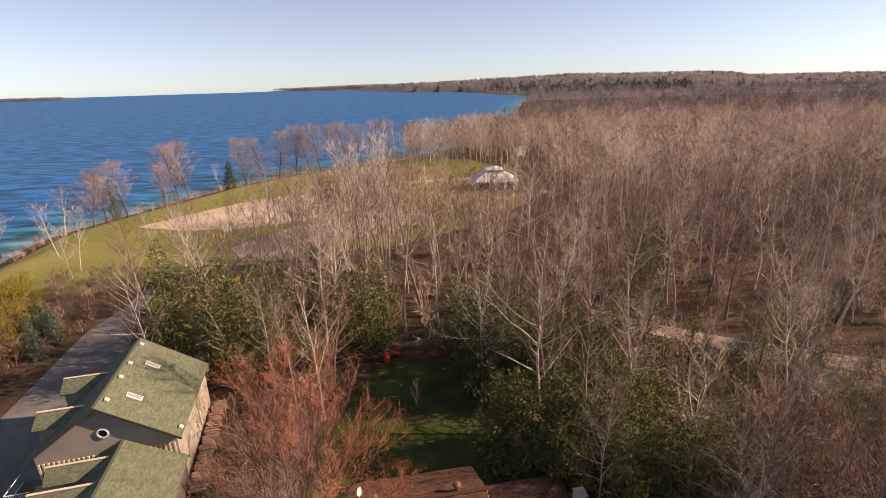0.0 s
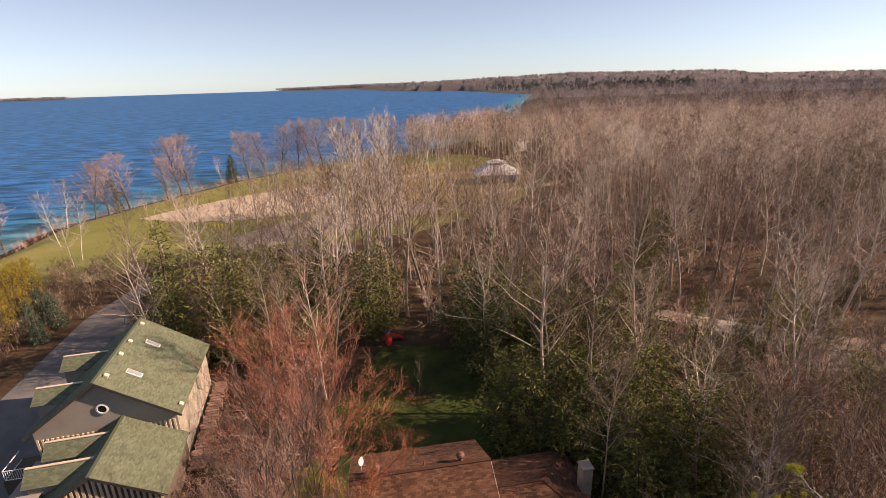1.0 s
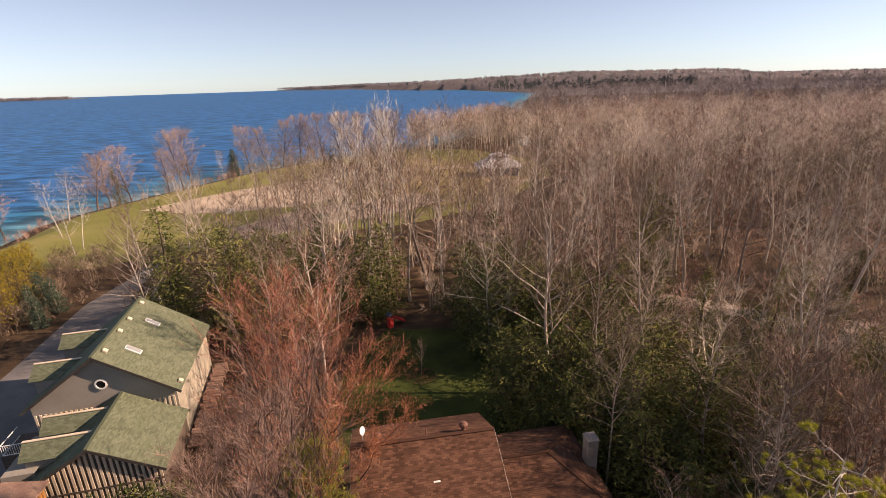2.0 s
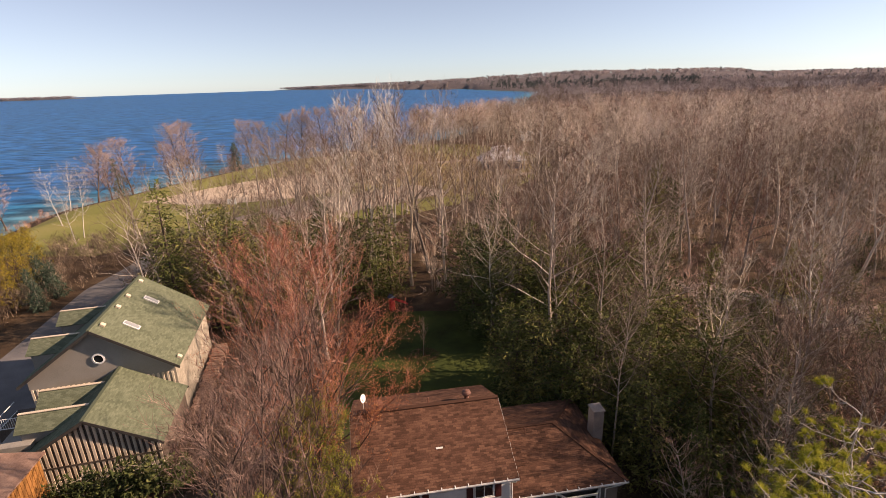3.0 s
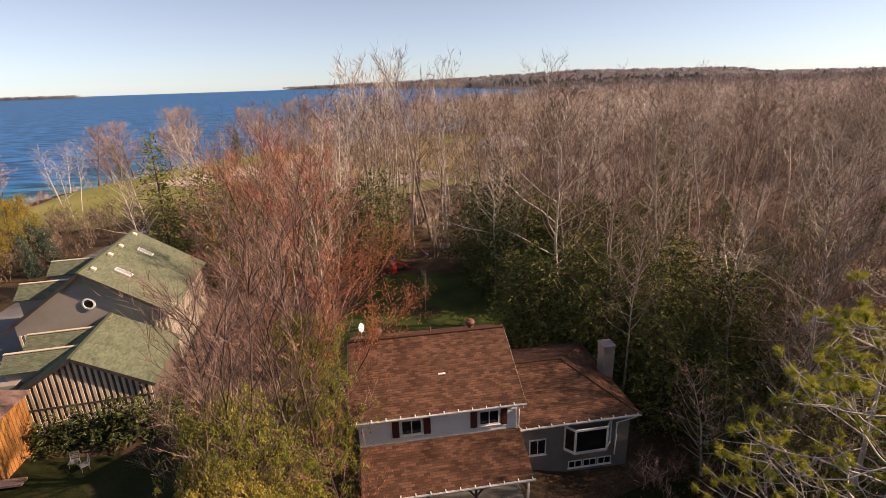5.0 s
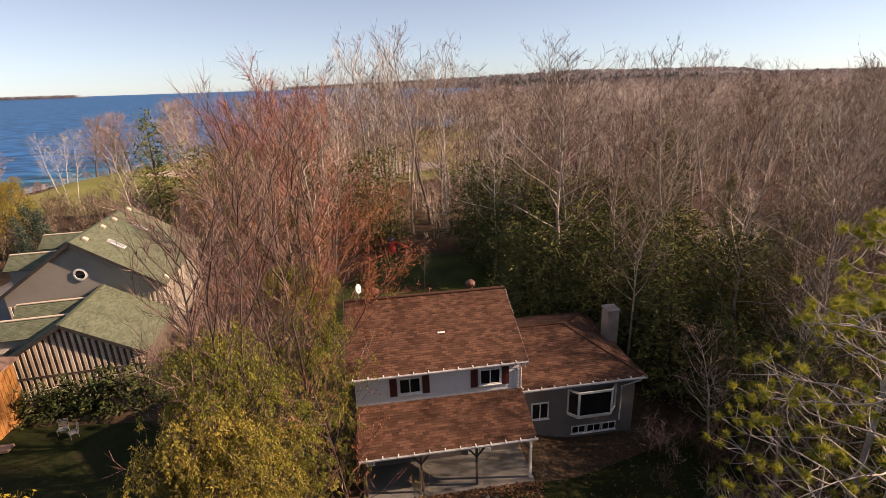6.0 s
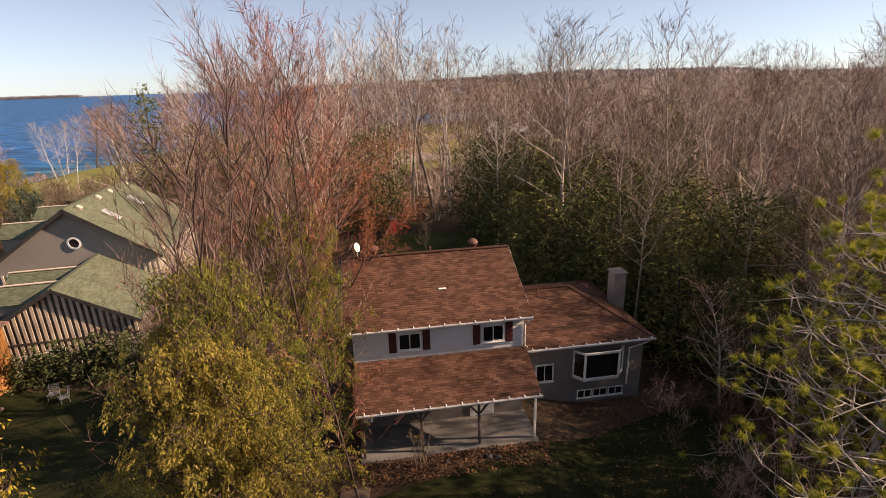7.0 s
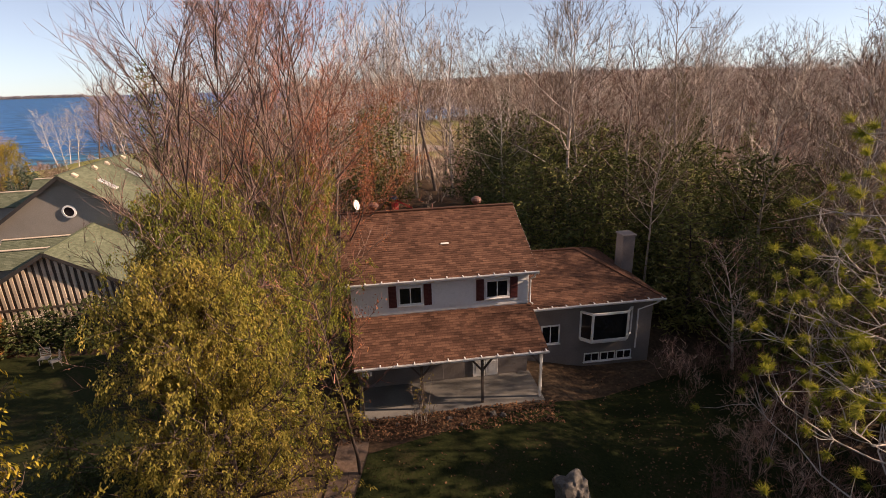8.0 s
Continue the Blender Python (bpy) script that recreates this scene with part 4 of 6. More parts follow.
def bare_tree(seed, H, r0, first, spread, n_limbs, subs, twigs, rise=0.75, stems=1, lod=0, twig_w=0.024, twig_len=1.0, lean=0.08, straight=1.0, second=0.5):
    """Trunk soup and crown soup of a leafless tree standing at the origin, its crown a dome of rising limbs. Returns also the tips, for leaves."""
    rng = random.Random(seed)
    wood, crown, tips = Soup(), Soup(), []
    per_stem = n_limbs // stems
    for st in range(stems):
        a0 = 2 * math.pi * st / max(1, stems) + rng.uniform(-0.4, 0.4)
        tilt = Vector((math.cos(a0), math.sin(a0), 0)) * (2.1 * lean if stems > 1 else lean * rng.uniform(0, 1))
        hh = 0.9 * H * (rng.uniform(0.82, 1.0) if stems > 1 else 1.0)
        trunk, _ = crooked(rng, Vector((0.15 * math.cos(a0), 0.15 * math.sin(a0), -0.3)) * (1 if stems > 1 else 0.01), (Vector((0, 0, 1)) + tilt).normalized(), hh, 9, 0.10 * straight, 0.05)
        trunk[0].z = -0.3
        rr = r0 / math.sqrt(stems)
        if lod < 2:
            wood.tube(trunk, [rr * (1.25 if i == 0 else 1) * (1 - 0.93 * i / 9) for i in range(10)], 7 if lod == 0 else 3)
        else:
            wood.sliver(trunk[0], trunk[5], rr * 2.4, Vector((0, 1, 0.1)))
            wood.sliver(trunk[4], trunk[9], rr * 1.8, Vector((0, 1, 0.1)))
        for b in range(per_stem):
            k = min(0.98, first + (1 - first) * ((b + rng.uniform(0, 1)) / per_stem) ** 0.9)
            kk = (k - first) / (1 - first)
            i = k * 9
            p = trunk[int(i)].lerp(trunk[min(9, int(i) + 1)], i - int(i))
            az = b * 2.4 + rng.uniform(-0.5, 0.5) + a0
            # domed crown: limbs longest low down, shorter and steeper to the tip
            shape = 0.30 + 0.70 * math.sqrt(max(0.0, 1 - (1.35 * kk - 0.35) ** 2))
            length = spread * shape * rng.uniform(0.78, 1.18)
            el = min(1.35, rise * rng.uniform(0.7, 1.2) + 0.38 * kk)
            d = Vector((math.cos(az) * math.cos(el), math.sin(az) * math.cos(el), math.sin(el)))
            br, dend = crooked(rng, p, d, length, 4, 0.26 * straight, 0.09)
            rb = max(0.026 if lod else min(0.032, rr * 0.34), rr * (1 - 0.9 * k) * 0.6)
            if lod == 0:
                limb = wood
                if stems > 1:
                    limb = Soup()
                    wood.limbs.append(limb)
                limb.tube(br, [rb, rb * 0.78, rb * 0.56, rb * 0.36, 0.006], 3)
            elif lod == 1:
                wood.tube(br[::2], [rb * 1.4, rb * 1.1, 0.02], 3)
            else:
                for a, b2, k2 in ((0, 2, 1.0), (2, 4, 0.7)):
                    crown.sliver(br[a], br[b2], max(0.06, rb * 2.2 * k2), rand_dir(rng))
            for s in range(subs):
                q = 0.2 + 0.8 * (s + rng.random()) / subs
                j = min(3.999, q * 4)
                p2 = br[int(j)].lerp(br[int(j) + 1], j - int(j))
                d2 = ((br[int(j) + 1] - br[int(j)]).normalized() * 0.85 + rand_dir(rng) * (0.40 + 0.35 * straight) + Vector((0, 0, 0.16))).normalized()
                l2 = length * rng.uniform(0.25, 0.55) * (1.15 - 0.5 * q)
                sb, d2b = crooked(rng, p2, d2, l2, 2, 0.30 * straight, 0.10)
                w2 = (max(twig_w * 1.3, min(0.07, rb * 1.1)) if straight == 1.0 else max(twig_w * 1.2, min(0.035, rb * 0.7))) if lod == 0 else max(0.03, rb * 0.5)
                crown.sliver(sb[0], sb[1] if lod < 2 else sb[2], w2, rand_dir(rng))
                if lod < 2:
                    crown.sliver(sb[0].lerp(sb[1], 0.8), sb[2], w2 * 0.75, rand_dir(rng))
                for t in range(twigs):
                    w = rng.random()
                    p3 = sb[0].lerp(sb[1], w * 2) if w < 0.5 else sb[1].lerp(sb[2], w * 2 - 1)
                    d3 = (d2b * 0.75 + rand_dir(rng) * (0.35 + 0.4 * straight) + Vector((0, 0, 0.16))).normalized()
                    l3 = twig_len * rng.uniform(0.4, 1.2)
                    tip = p3 + d3 * l3
                    crown.sliver(p3, tip, twig_w * rng.uniform(0.7, 1.3), rand_dir(rng))
                    if lod == 0 and rng.random() < second:
                        d4 = (d3 * 0.85 + rand_dir(rng) * 0.55 + Vector((0, 0, 0.2))).normalized()
                        p4 = p3.lerp(tip, rng.uniform(0.25, 0.7))
                        crown.sliver(p4, p4 + d4 * l3 * rng.uniform(0.4, 0.8), twig_w * 0.8, rand_dir(rng))
                    tips.append((p3 + d3 * l3 * 0.7, d3))
    return wood, crown, tips


def evergreen(seed, H, R, sprays, droop=0.15, narrow=1.0, ragged=0.35, spray_len=0.55, spray_w=0.26, floor=0.06):
    """A conifer: trunk, and a crown of many flat sprays on layered boughs."""
    rng = random.Random(seed)
    wood, crown = Soup(), Soup()
    trunk, _ = crooked(rng, Vector((0, 0, -0.2)), Vector((0, 0, 1)), H, 6, 0.03, 0.05)
    wood.tube(trunk, [0.17 * H / 10 * (1 - 0.93 * i / 6) for i in range(7)], 6)
    boughs = max(20, int(H * 7))
    lobes = [rng.uniform(1 - ragged, 1 + ragged) for _ in range(40)]
    for b in range(boughs):
        k = floor + (1 - floor) * (b + rng.random()) / boughs
        az = b * 2.399 + rng.uniform(-0.3, 0.3)
        r = R * ((1 - k) ** (0.75 * narrow) * min(1, 0.55 + 2.2 * k)) * lobes[b % 40] + 0.12
        i = k * 6
        p = trunk[int(min(5, i))].lerp(trunk[int(min(5, i)) + 1], min(1, i - int(min(5, i))))
        d = Vector((math.cos(az), math.sin(az), -droop + 0.35 * k))
        tip = p + d * r
        wood.tube([p, p + d * r * 0.5, tip], [0.03, 0.02, 0.006], 3)
        for s in range(max(4, int(sprays / boughs * (0.35 + 1.3 * (1 - k))))):
            q = rng.uniform(0.15, 1.05)
            o = p + d * r * q + Vector((rng.gauss(0, 0.16), rng.gauss(0, 0.16), rng.gauss(0, 0.14))) * (0.6 + 0.5 * R)
            dd = (Vector((math.cos(az), math.sin(az), 0)) * 0.8 + rand_dir(rng) * 0.9 + Vector((0, 0, 0.15 - droop))).normalized()
            crown.sliver(o, o + dd * spray_len * rng.uniform(0.6, 1.3), spray_w * rng.uniform(0.8, 1.4), rand_dir(rng))
    return wood, crown


def soup_mesh(name, soup, material):
    me = bpy.data.meshes.new(name)
    v, f = soup.arrays() if isinstance(soup, Soup) else soup
    me.vertices.add(len(v))
    me.vertices.foreach_set("co", v.astype(np.float32).ravel())
    me.loops.add(len(f) * 3)
    me.loops.foreach_set("vertex_index", f.astype(np.int32).ravel())
    me.polygons.add(len(f))
    me.polygons.foreach_set("loop_start", np.arange(0, len(f) * 3, 3, dtype=np.int32))
    me.update(calc_edges=True)
    me.materials.append(material)
    return me


def tree_thing(name, wood, crown, bark, leaf, label, category, crown_name="crown", crown_label=""):
    """A prototype below the ground, to be copied: an Empty with trunk and crown."""
    e = new(name)
    tagged(e, label, category)
    for n, s, m, l in (("trunk", wood, bark, ""), (crown_name, crown, leaf, crown_label)):
        o = new(n, soup_mesh(n, s, m))
        o.parent = e
        tagged(o, l)
    for limb in wood.limbs:
        o = new("limb", soup_mesh("limb", limb, bark))
        o.parent = e
    return e


def plant(proto, x, y, scale=1.0, turn=0.0, lean=(0, 0), first=False, z=None, group=""):
    m = Matrix.Translation((x, y, float(height(x, y)) if z is None else z)) @ pose(0, 0, 0, lean[0], lean[1], turn)
    if first:
        proto.matrix_world = m @ Matrix.Diagonal((scale, scale, scale, 1))
        return proto
    c = copy_thing(proto, m)
    c.scale = (scale, scale, scale)
    if group:
        c["group"] = group
    return c


rng = random.Random(7)
used = set()


def put(proto, x, y, scale=1.0, turn=None, lean=None, group=""):
    turn = rng.uniform(0, 360) if turn is None else turn
    lean = (rng.uniform(-3, 3), rng.uniform(-3, 3)) if lean is None else lean
    f = proto.name not in used
    used.add(proto.name)
    o = plant(proto, x, y, scale, turn, lean, f)
    if group:
        o["group"] = group
    return o


# woodland kinds; heights in metres at scale 1
WOOD = []
for i, (H, first, spread, limbs, subs, tw, rise, tint, label) in enumerate((
        (18, 0.30, 6.0, 24, 7, 5, 0.46, "twig", "leafless grey-brown woodland tree with rising limbs"),
        (16, 0.25, 6.6, 24, 7, 5, 0.38, "twig_tan", "leafless tan-twigged woodland tree with a broad crown"),
        (19.5, 0.40, 5.0, 20, 7, 5, 0.50, "twig", "tall slender leafless tree with a high crown"),
        (16, 0.27, 5.8, 24, 7, 5, 0.42, "twig_red", "leafless tree with reddish-brown twigs"),
        (19, 0.36, 5.4, 22, 7, 5, 0.48, "twig_tan", "tall leafless tree with fine tan twigs"),
        (14, 0.18, 5.2, 24, 7, 5, 0.45, "twig_red", "bushy leafless tree with ruddy twigs"),
        (18, 0.46, 4.2, 18, 7, 5, 0.60, "twig_tan", "tall pale-trunked leafless tree with a high thin crown"),
        (17, 0.40, 4.8, 18, 7, 5, 0.50, "twig_pale", "pale-barked leafless tree with crooked limbs"))):
    w, c, _ = bare_tree(100 + i, H, 0.18, first, spread * 0.9, limbs - 2, subs - 1, tw, rise + 0.06, 1, 0, 0.03, 0.95)
    WOOD.append(tree_thing("bare_tree", w, c, M["pale_bark"] if i > 5 else M["bark"], M[tint], label, "tree"))
w, c, _ = bare_tree(160, 20.5, 0.125, 0.45, 5.0, 30, 8, 6, 0.66, 1, 0, 0.022, 1.0, 0.08, 0.8)
FAN = tree_thing("bare_tree", w, c, M["bark"], M["twig_tan"], "leafless pale-trunked tree with a broad fan of tan twigs", "tree")
BIRCH = []
for i, H in enumerate((19, 16)):
    w, c, _ = bare_tree(140 + i, H, 0.15, 0.32, 5.0, 24, 6, 5, 0.55)
    BIRCH.append(tree_thing("birch_tree", w, c, M["birch"], M["twig_pale"], "leafless birch with a white trunk", "birch"))
w, c, _ = bare_tree(150, 26, 0.22, 0.32, 6.5, 15, 6, 4, 0.98, 1, 0, 0.06, 1.4, 0.08, 0.45)
POPLAR = tree_thing("poplar_tree", w, c, M["birch"], M["twig_white"], "very tall pale leafless poplar", "poplar")
CEDAR = []
for i, (H, R, tint, sprays, form, rag, label) in enumerate((
        (12, 2.5, "cedar", 2000, 0.85, 0.45, "dense dark green cedar"), (10, 3.1, "olive", 2100, 0.42, 0.75, "olive green bushy cedar with thin patches"),
        (14, 2.4, "olive", 2000, 0.9, 0.5, "tall narrow olive cedar"), (9, 3.1, "cedar", 2100, 0.42, 0.75, "ragged dark green bushy evergreen"))):
    w, c = evergreen(170 + i, H, R, sprays, 0.05, form, rag, 0.46, 0.115)
    CEDAR.append(tree_thing("cedar_tree", w, c, M["maple_bark"], M[tint], label, "cedar"))
# coarse cedar for trees added out of view to cast shade
w, c = evergreen(176, 12, 2.6, 700, 0.1, 0.8, 0.4, 1.0, 0.6)
SHADE = tree_thing("cedar_tree", w, c, M["maple_bark"], M["cedar"], "unseen dark cedar added to shade the yard", "cedar")
w, c = evergreen(180, 7, 1.9, 2200, 0.25, 1.25, 0.15, 0.4, 0.14)
SPRUCE = tree_thing("spruce_tree", w, c, M["bark"], M["spruce"], "young blue-green spruce by the road", "spruce")
w, c, _ = bare_tree(190, 18.0, 0.26, 0.20, 6.4, 32, 8, 7, 0.50, 1, 0, 0.07, 1.2)
SHORE_TREE = tree_thing("shore_tree", w, c, M["maple_bark"], M["twig_rose"], "round-crowned leafless tree on the lake shore", "tree")

# stands by name: red maple, multi-stemmed maple, yellow-green tree, pine
w, c, tips = bare_tree(201, 22.6, 0.26, 0.24, 6.2, 54, 11, 14, 0.52, 2, 0, 0.018, 0.85, 0.06, 0.7)
maple = tree_thing("red_maple", w, c, M["maple_bark"], M["twig_maple"], "red-twigged maple with russet leaves on its lower limbs", "maple")
leaves = Soup()
rl = random.Random(5)
for p, d in tips:
    if 4 < p.z < 14 and p.x > rl.uniform(1.0, 4.0):
        n = 9
    elif p.z < 13:
        n = 3
    else:
        n = 1 if rl.random() < 0.5 else 0
    for _ in range(n):
        leaves.leaf(p + rand_dir(rl) * 0.3, (rand_dir(rl) + Vector((0, 0, -0.5))).normalized(), rl.uniform(0.06, 0.11), rl.uniform(0.03, 0.055), rand_dir(rl))
o = new("leaves", soup_mesh("leaves", leaves, M["red_leaf"]))
o.parent = maple
put(maple, -8.7, 24.8, 1.0, 0, (0, 0))

w, c, tips = bare_tree(205, 17.8, 0.17, 0.20, 3.7, 68, 7, 8, 0.74, 4, 0, 0.016, 0.8, 0.045, 0.6)
multi = tree_thing("multi_stem_maple", w, c, M["maple_bark"], M["twig_dusk"], "tall many-stemmed maple, nearly leafless, purplish twigs", "maple")
leaves = Soup()
for p, d in tips:
    if p.z < 13 and rl.random() < 0.12:
        leaves.leaf(p, (rand_dir(rl) + Vector((0, 0, -0.8))).normalized(), rl.uniform(0.05, 0.08), rl.uniform(0.02, 0.04), rand_dir(rl))
o = new("leaves", soup_mesh("leaves", leaves, M["red_leaf"]))
o.parent = multi
put(multi, -8.9, 14.8, 1.08, 40, (0, 0))
put(multi, -8.1, 19.9, 1.18, 155, (0, 0))
put(multi, -11.4, 21.8, 0.86, 250, (0, 0))


w, c, tips = bare_tree(209, 9.8, 0.07, 0.35, 2.6, 22, 5, 4, 0.45, 1, 0, 0.014, 0.5)
young = tree_thing("young_maple", w, c, M["maple_bark"], M["twig_maple"], "slender young maple with a few orange-red leaves", "maple")
leaves = Soup()
for p, d in tips:
    if p.x > 0.4 and p.z > 6.5 and rl.random() < 0.8:
        for _ in range(5):
            leaves.leaf(p + rand_dir(rl) * 0.16, (rand_dir(rl) + Vector((0, 0, -1.0))).normalized(), rl.uniform(0.07, 0.11), rl.uniform(0.03, 0.05), rand_dir(rl))
o = new("leaves", soup_mesh("leaves", leaves, M["red_leaf"]))
o.parent = young
put(young, -4.5, 15.6, 1.0, 0, (0, 0))


def leafy_tree(seed, H, R, n, material, label, size=1.0):
    """A dense rounded tree hung with narrow drooping leaves in sprays."""
    r = random.Random(seed)
    w, c, tips = bare_tree(seed, H * 0.95, 0.16, 0.05, R * 1.05, 56, 7, 4 if size < 1.5 else 3, 0.35)
    t = tree_thing("leafy_tree", w, c, M["maple_bark"], M["maple_bark"], label, "tree")
    s = Soup()
    r.shuffle(tips)
    tips = tips[:int(len(tips) * 0.7)]
    per = max(3, n // len(tips))
    for p, d in tips:
        a = (rand_dir(r) * 0.5 + d * 0.4 + Vector((0, 0, -0.8))).normalized()
        long = r.uniform(0.45, 0.85)
        for k in range(per):
            u = (k + r.random()) / per
            o = p + a * (u * long - 0.15) + rand_dir(r) * 0.15 * (1.15 - u)
            s.leaf(o, (rand_dir(r) * 0.6 + Vector((0, 0, -0.6)) + a * 0.3).normalized(), size * r.uniform(0.08, 0.15), size * r.uniform(0.034, 0.054), rand_dir(r))
    q = new("leaves", soup_mesh("leaves", s, material))
    q.parent = t
    return t


leafy = leafy_tree(220, 11.0, 3.2, 46000, M["gold_leaf"], "dense yellow-green tree with narrow drooping leaves")
put(leafy, -7.7, 12.8, 0.95, 0, (0, 0))
green = leafy_tree(224, 13.0, 2.3, 36000, M["green_leaf"], "taller olive-green tree crowding the corner of the house")
put(leafy, -8.9, 13.2, 0.84, 200, (0, 0))
put(green, -7.2, 15.4, 0.98, 130, (0, 0))
put(green, -6.7, 20.6, 0.96, 60, (0, 0))
road_tree = leafy_tree(222, 12.5, 3.5, 7000, M["yellow_leaf"], "yellow-leaved tree with thinning foliage", 2.0)
put(road_tree, -13.6, 9.0, 0.72, 70, (0, 0))
put(road_tree, -62, 57, 0.66, 10)
put(road_tree, -66, 71, 0.75, 90)
put(road_tree, -64, 66, 0.8, 300)
put(road_tree, -67, 60, 0.9, 200)
put(road_tree, -65.5, 63, 0.95, 60)
put(road_tree, -69, 66.5, 0.95, 160)
put(road_tree, -62.5, 60, 0.9, 250)


def pine():
    """A sparse pine with pale crooked boughs ending in tufts of long needles."""
    r = random.Random(31)
    wood, needles = Soup(), Soup()
    trunk, _ = crooked(r, Vector((0, 0, -0.3)), Vector((0, 0, 1)), 16.2, 8, 0.03, 0.05)
    wood.tube(trunk, [0.2 * (1 - 0.9 * i / 8) for i in range(9)], 7)

    def tuft(p, d, size):
        for _ in range(130):
            dd = (d * 0.7 + rand_dir(r)).normalized()
            needles.sliver(p - d * 0.10 * r.random() + rand_dir(r) * 0.03, p + dd * size * r.uniform(0.55, 1.0), 0.014, rand_dir(r))
    for b in range(48):
        k = 0.10 + 0.89 * (b + r.random()) / 48
        i = min(7.99, k * 8)
        p = trunk[int(i)].lerp(trunk[int(i) + 1], i - int(i))
        az = b * 2.399
        ln = (1.8 + 5.0 * (1 - k) ** 0.6) * r.uniform(0.7, 1.1)
        br, de = crooked(r, p, Vector((math.cos(az), math.sin(az), 0.05)), ln, 6, 0.36, 0.0)
        wood.tube(br, [0.035, 0.03, 0.026, 0.022, 0.018, 0.014, 0.008], 5)
        tuft(br[-1], de, 0.34)
        for s in range(9):
            q = 0.3 + 0.68 * r.random()
            j = min(5.99, q * 6)
            p2 = br[int(j)].lerp(br[int(j) + 1], j - int(j))
            d2 = ((br[int(j) + 1] - br[int(j)]).normalized() * 0.6 + rand_dir(r)).normalized()
            sb, de2 = crooked(r, p2, d2, ln * r.uniform(0.15, 0.35), 3, 0.3, 0.12)
            wood.tube(sb, [0.016, 0.013, 0.010, 0.006], 4)
            if r.random() < 0.72:
                tuft(sb[-1], de2, 0.32)
            if r.random() < 0.12:
                tuft(sb[2], de2, 0.18)
    return tree_thing("pine_tree", wood, needles, M["pine_bark"], M["pine"], "sparse pine with pale boughs and yellow-green needle tufts", "pine", "needles")


pine_tree = pine()
put(pine_tree, 12.2, 12.0, 1.04, 0, (0, 0))
put(pine_tree, 16.4, 17.2, 0.9, 130, (0, 0))

# evergreens: cedars by the neighbour's house, round the lawn and in the wood
for x, y, k, s in ((-34.0, 54.5, 2, 1.32), (-31, 57, 1, 1.45), (-28, 55, 1, 1.2), (-25, 57, 1, 1.3), (-22, 56, 3, 1.2), (-18.5, 59, 1, 1.2), (-26, 60, 0, 1.1), (-15, 58, 1, 1.0), (-11, 59, 1, 1.15), (-9, 61, 1, 1.2),
                   (1.2, 57, 3, 1.2), (3.6, 47.5, 3, 0.95), (3.2, 50.5, 0, 0.85), (4.8, 39.0, 3, 0.9), (6.2, 37.0, 1, 0.9), (3.5, 55, 3, 1.2), (5.5, 51, 3, 1.15), (7, 48.2, 1, 1.05), (9, 38.0, 3, 1.05), (11, 36.5, 1, 1.0), (13, 48.5, 1, 1.1), (8, 35, 3, 0.85), (14.5, 34, 1, 0.95),
                   (17, 39, 1, 1.0), (12, 33, 3, 0.8), (18, 33, 1, 0.9), (21, 36, 1, 0.9), (20, 30, 1, 0.85), (15, 29, 3, 0.75), (6, 58, 0, 1.0), (10, 52, 1, 1.0), (30.8, 76, 2, 1.08), (33, 78, 1, 1.2), (28.5, 74, 1, 0.9),
                   (90, 120, 3, 1.3), (110, 140, 1, 1.4), (45, 60, 1, 0.7), (56, 66, 3, 0.7), (5, 66, 0, 1.1), (-14, 64, 3, 1.1), (-20, 70, 0, 1.1), (-27, 68, 1, 1.1), (17, 48, 1, 1.0), (24, 42, 1, 0.9), (-16, 52, 1, 0.75), (22, 27, 1, 0.75), (18, 26, 3, 0.7), (-37, 58, 3, 1.1), (-30, 62, 0, 1.15), (-23, 62, 1, 1.2), (-38, 62, 1, 1.0)):
    put(CEDAR[k], x, y, s, group="cedars")
for x, y, k, s in ((5.6, 48.0, 1, 1.2), (8.6, 48.6, 3, 1.2), (11, 48.2, 1, 1.15), (5.0, 40.2, 1, 0.85), (7.6, 36.4, 3, 0.9), (6.6, 38.4, 1, 1.0), (10.6, 38.8, 1, 1.1), (13.6, 38.0, 3, 1.1), (12.4, 39.6, 1, 0.95), (16.2, 36.4, 1, 1.05), (9.6, 34.2, 1, 0.85), (13.4, 31.6, 1, 0.95), (16.8, 31.0, 1, 1.05), (19.6, 34.0, 3, 1.0), (15.6, 41.2, 1, 1.0), (19.5, 44.5, 1, 0.8), (14.5, 52, 3, 1.1), (18.5, 52.5, 1, 1.0), (1.8, 53, 0, 0.9), (23.5, 33.0, 1, 0.95)):
    put(CEDAR[k], x, y, s, group="cedars")
for x, y, s in ((-58.6, 66, 0.8), (-60.6, 63.5, 0.75), (-57.2, 61.0, 0.65), (-61.5, 67.5, 0.85)):
    put(SPRUCE, x, y, s, group="roadside spruces")
put(SPRUCE, -90, 203, 1.6)

# lake shore
for x, y, s in ((-104.4, 140.6, 0.92), (-102.5, 154.0, 0.98), (-106.5, 149.5, 0.8), (-97.4, 176.3, 1.12), (-96.6, 181.5, 1.15), (-100.5, 172.5, 0.8), (-86.0, 210.5, 1.08), (-80.5, 216, 1.0), (-75, 220, 1.12), (-69, 226, 1.2), (-63, 228, 1.0), (-57.5, 224, 1.15), (-52, 233, 1.1), (-46.5, 236, 1.15), (-41, 240, 1.1), (-36, 246, 1.15), (-31, 250, 1.1), (-113, 118, 0.8), (-111, 108, 0.8), (-108, 100, 0.8)):
    put(SHORE_TREE, x, y, s, group="shore trees")
put(CEDAR[0], -105.2, 152.6, 1.05, group="cedars")
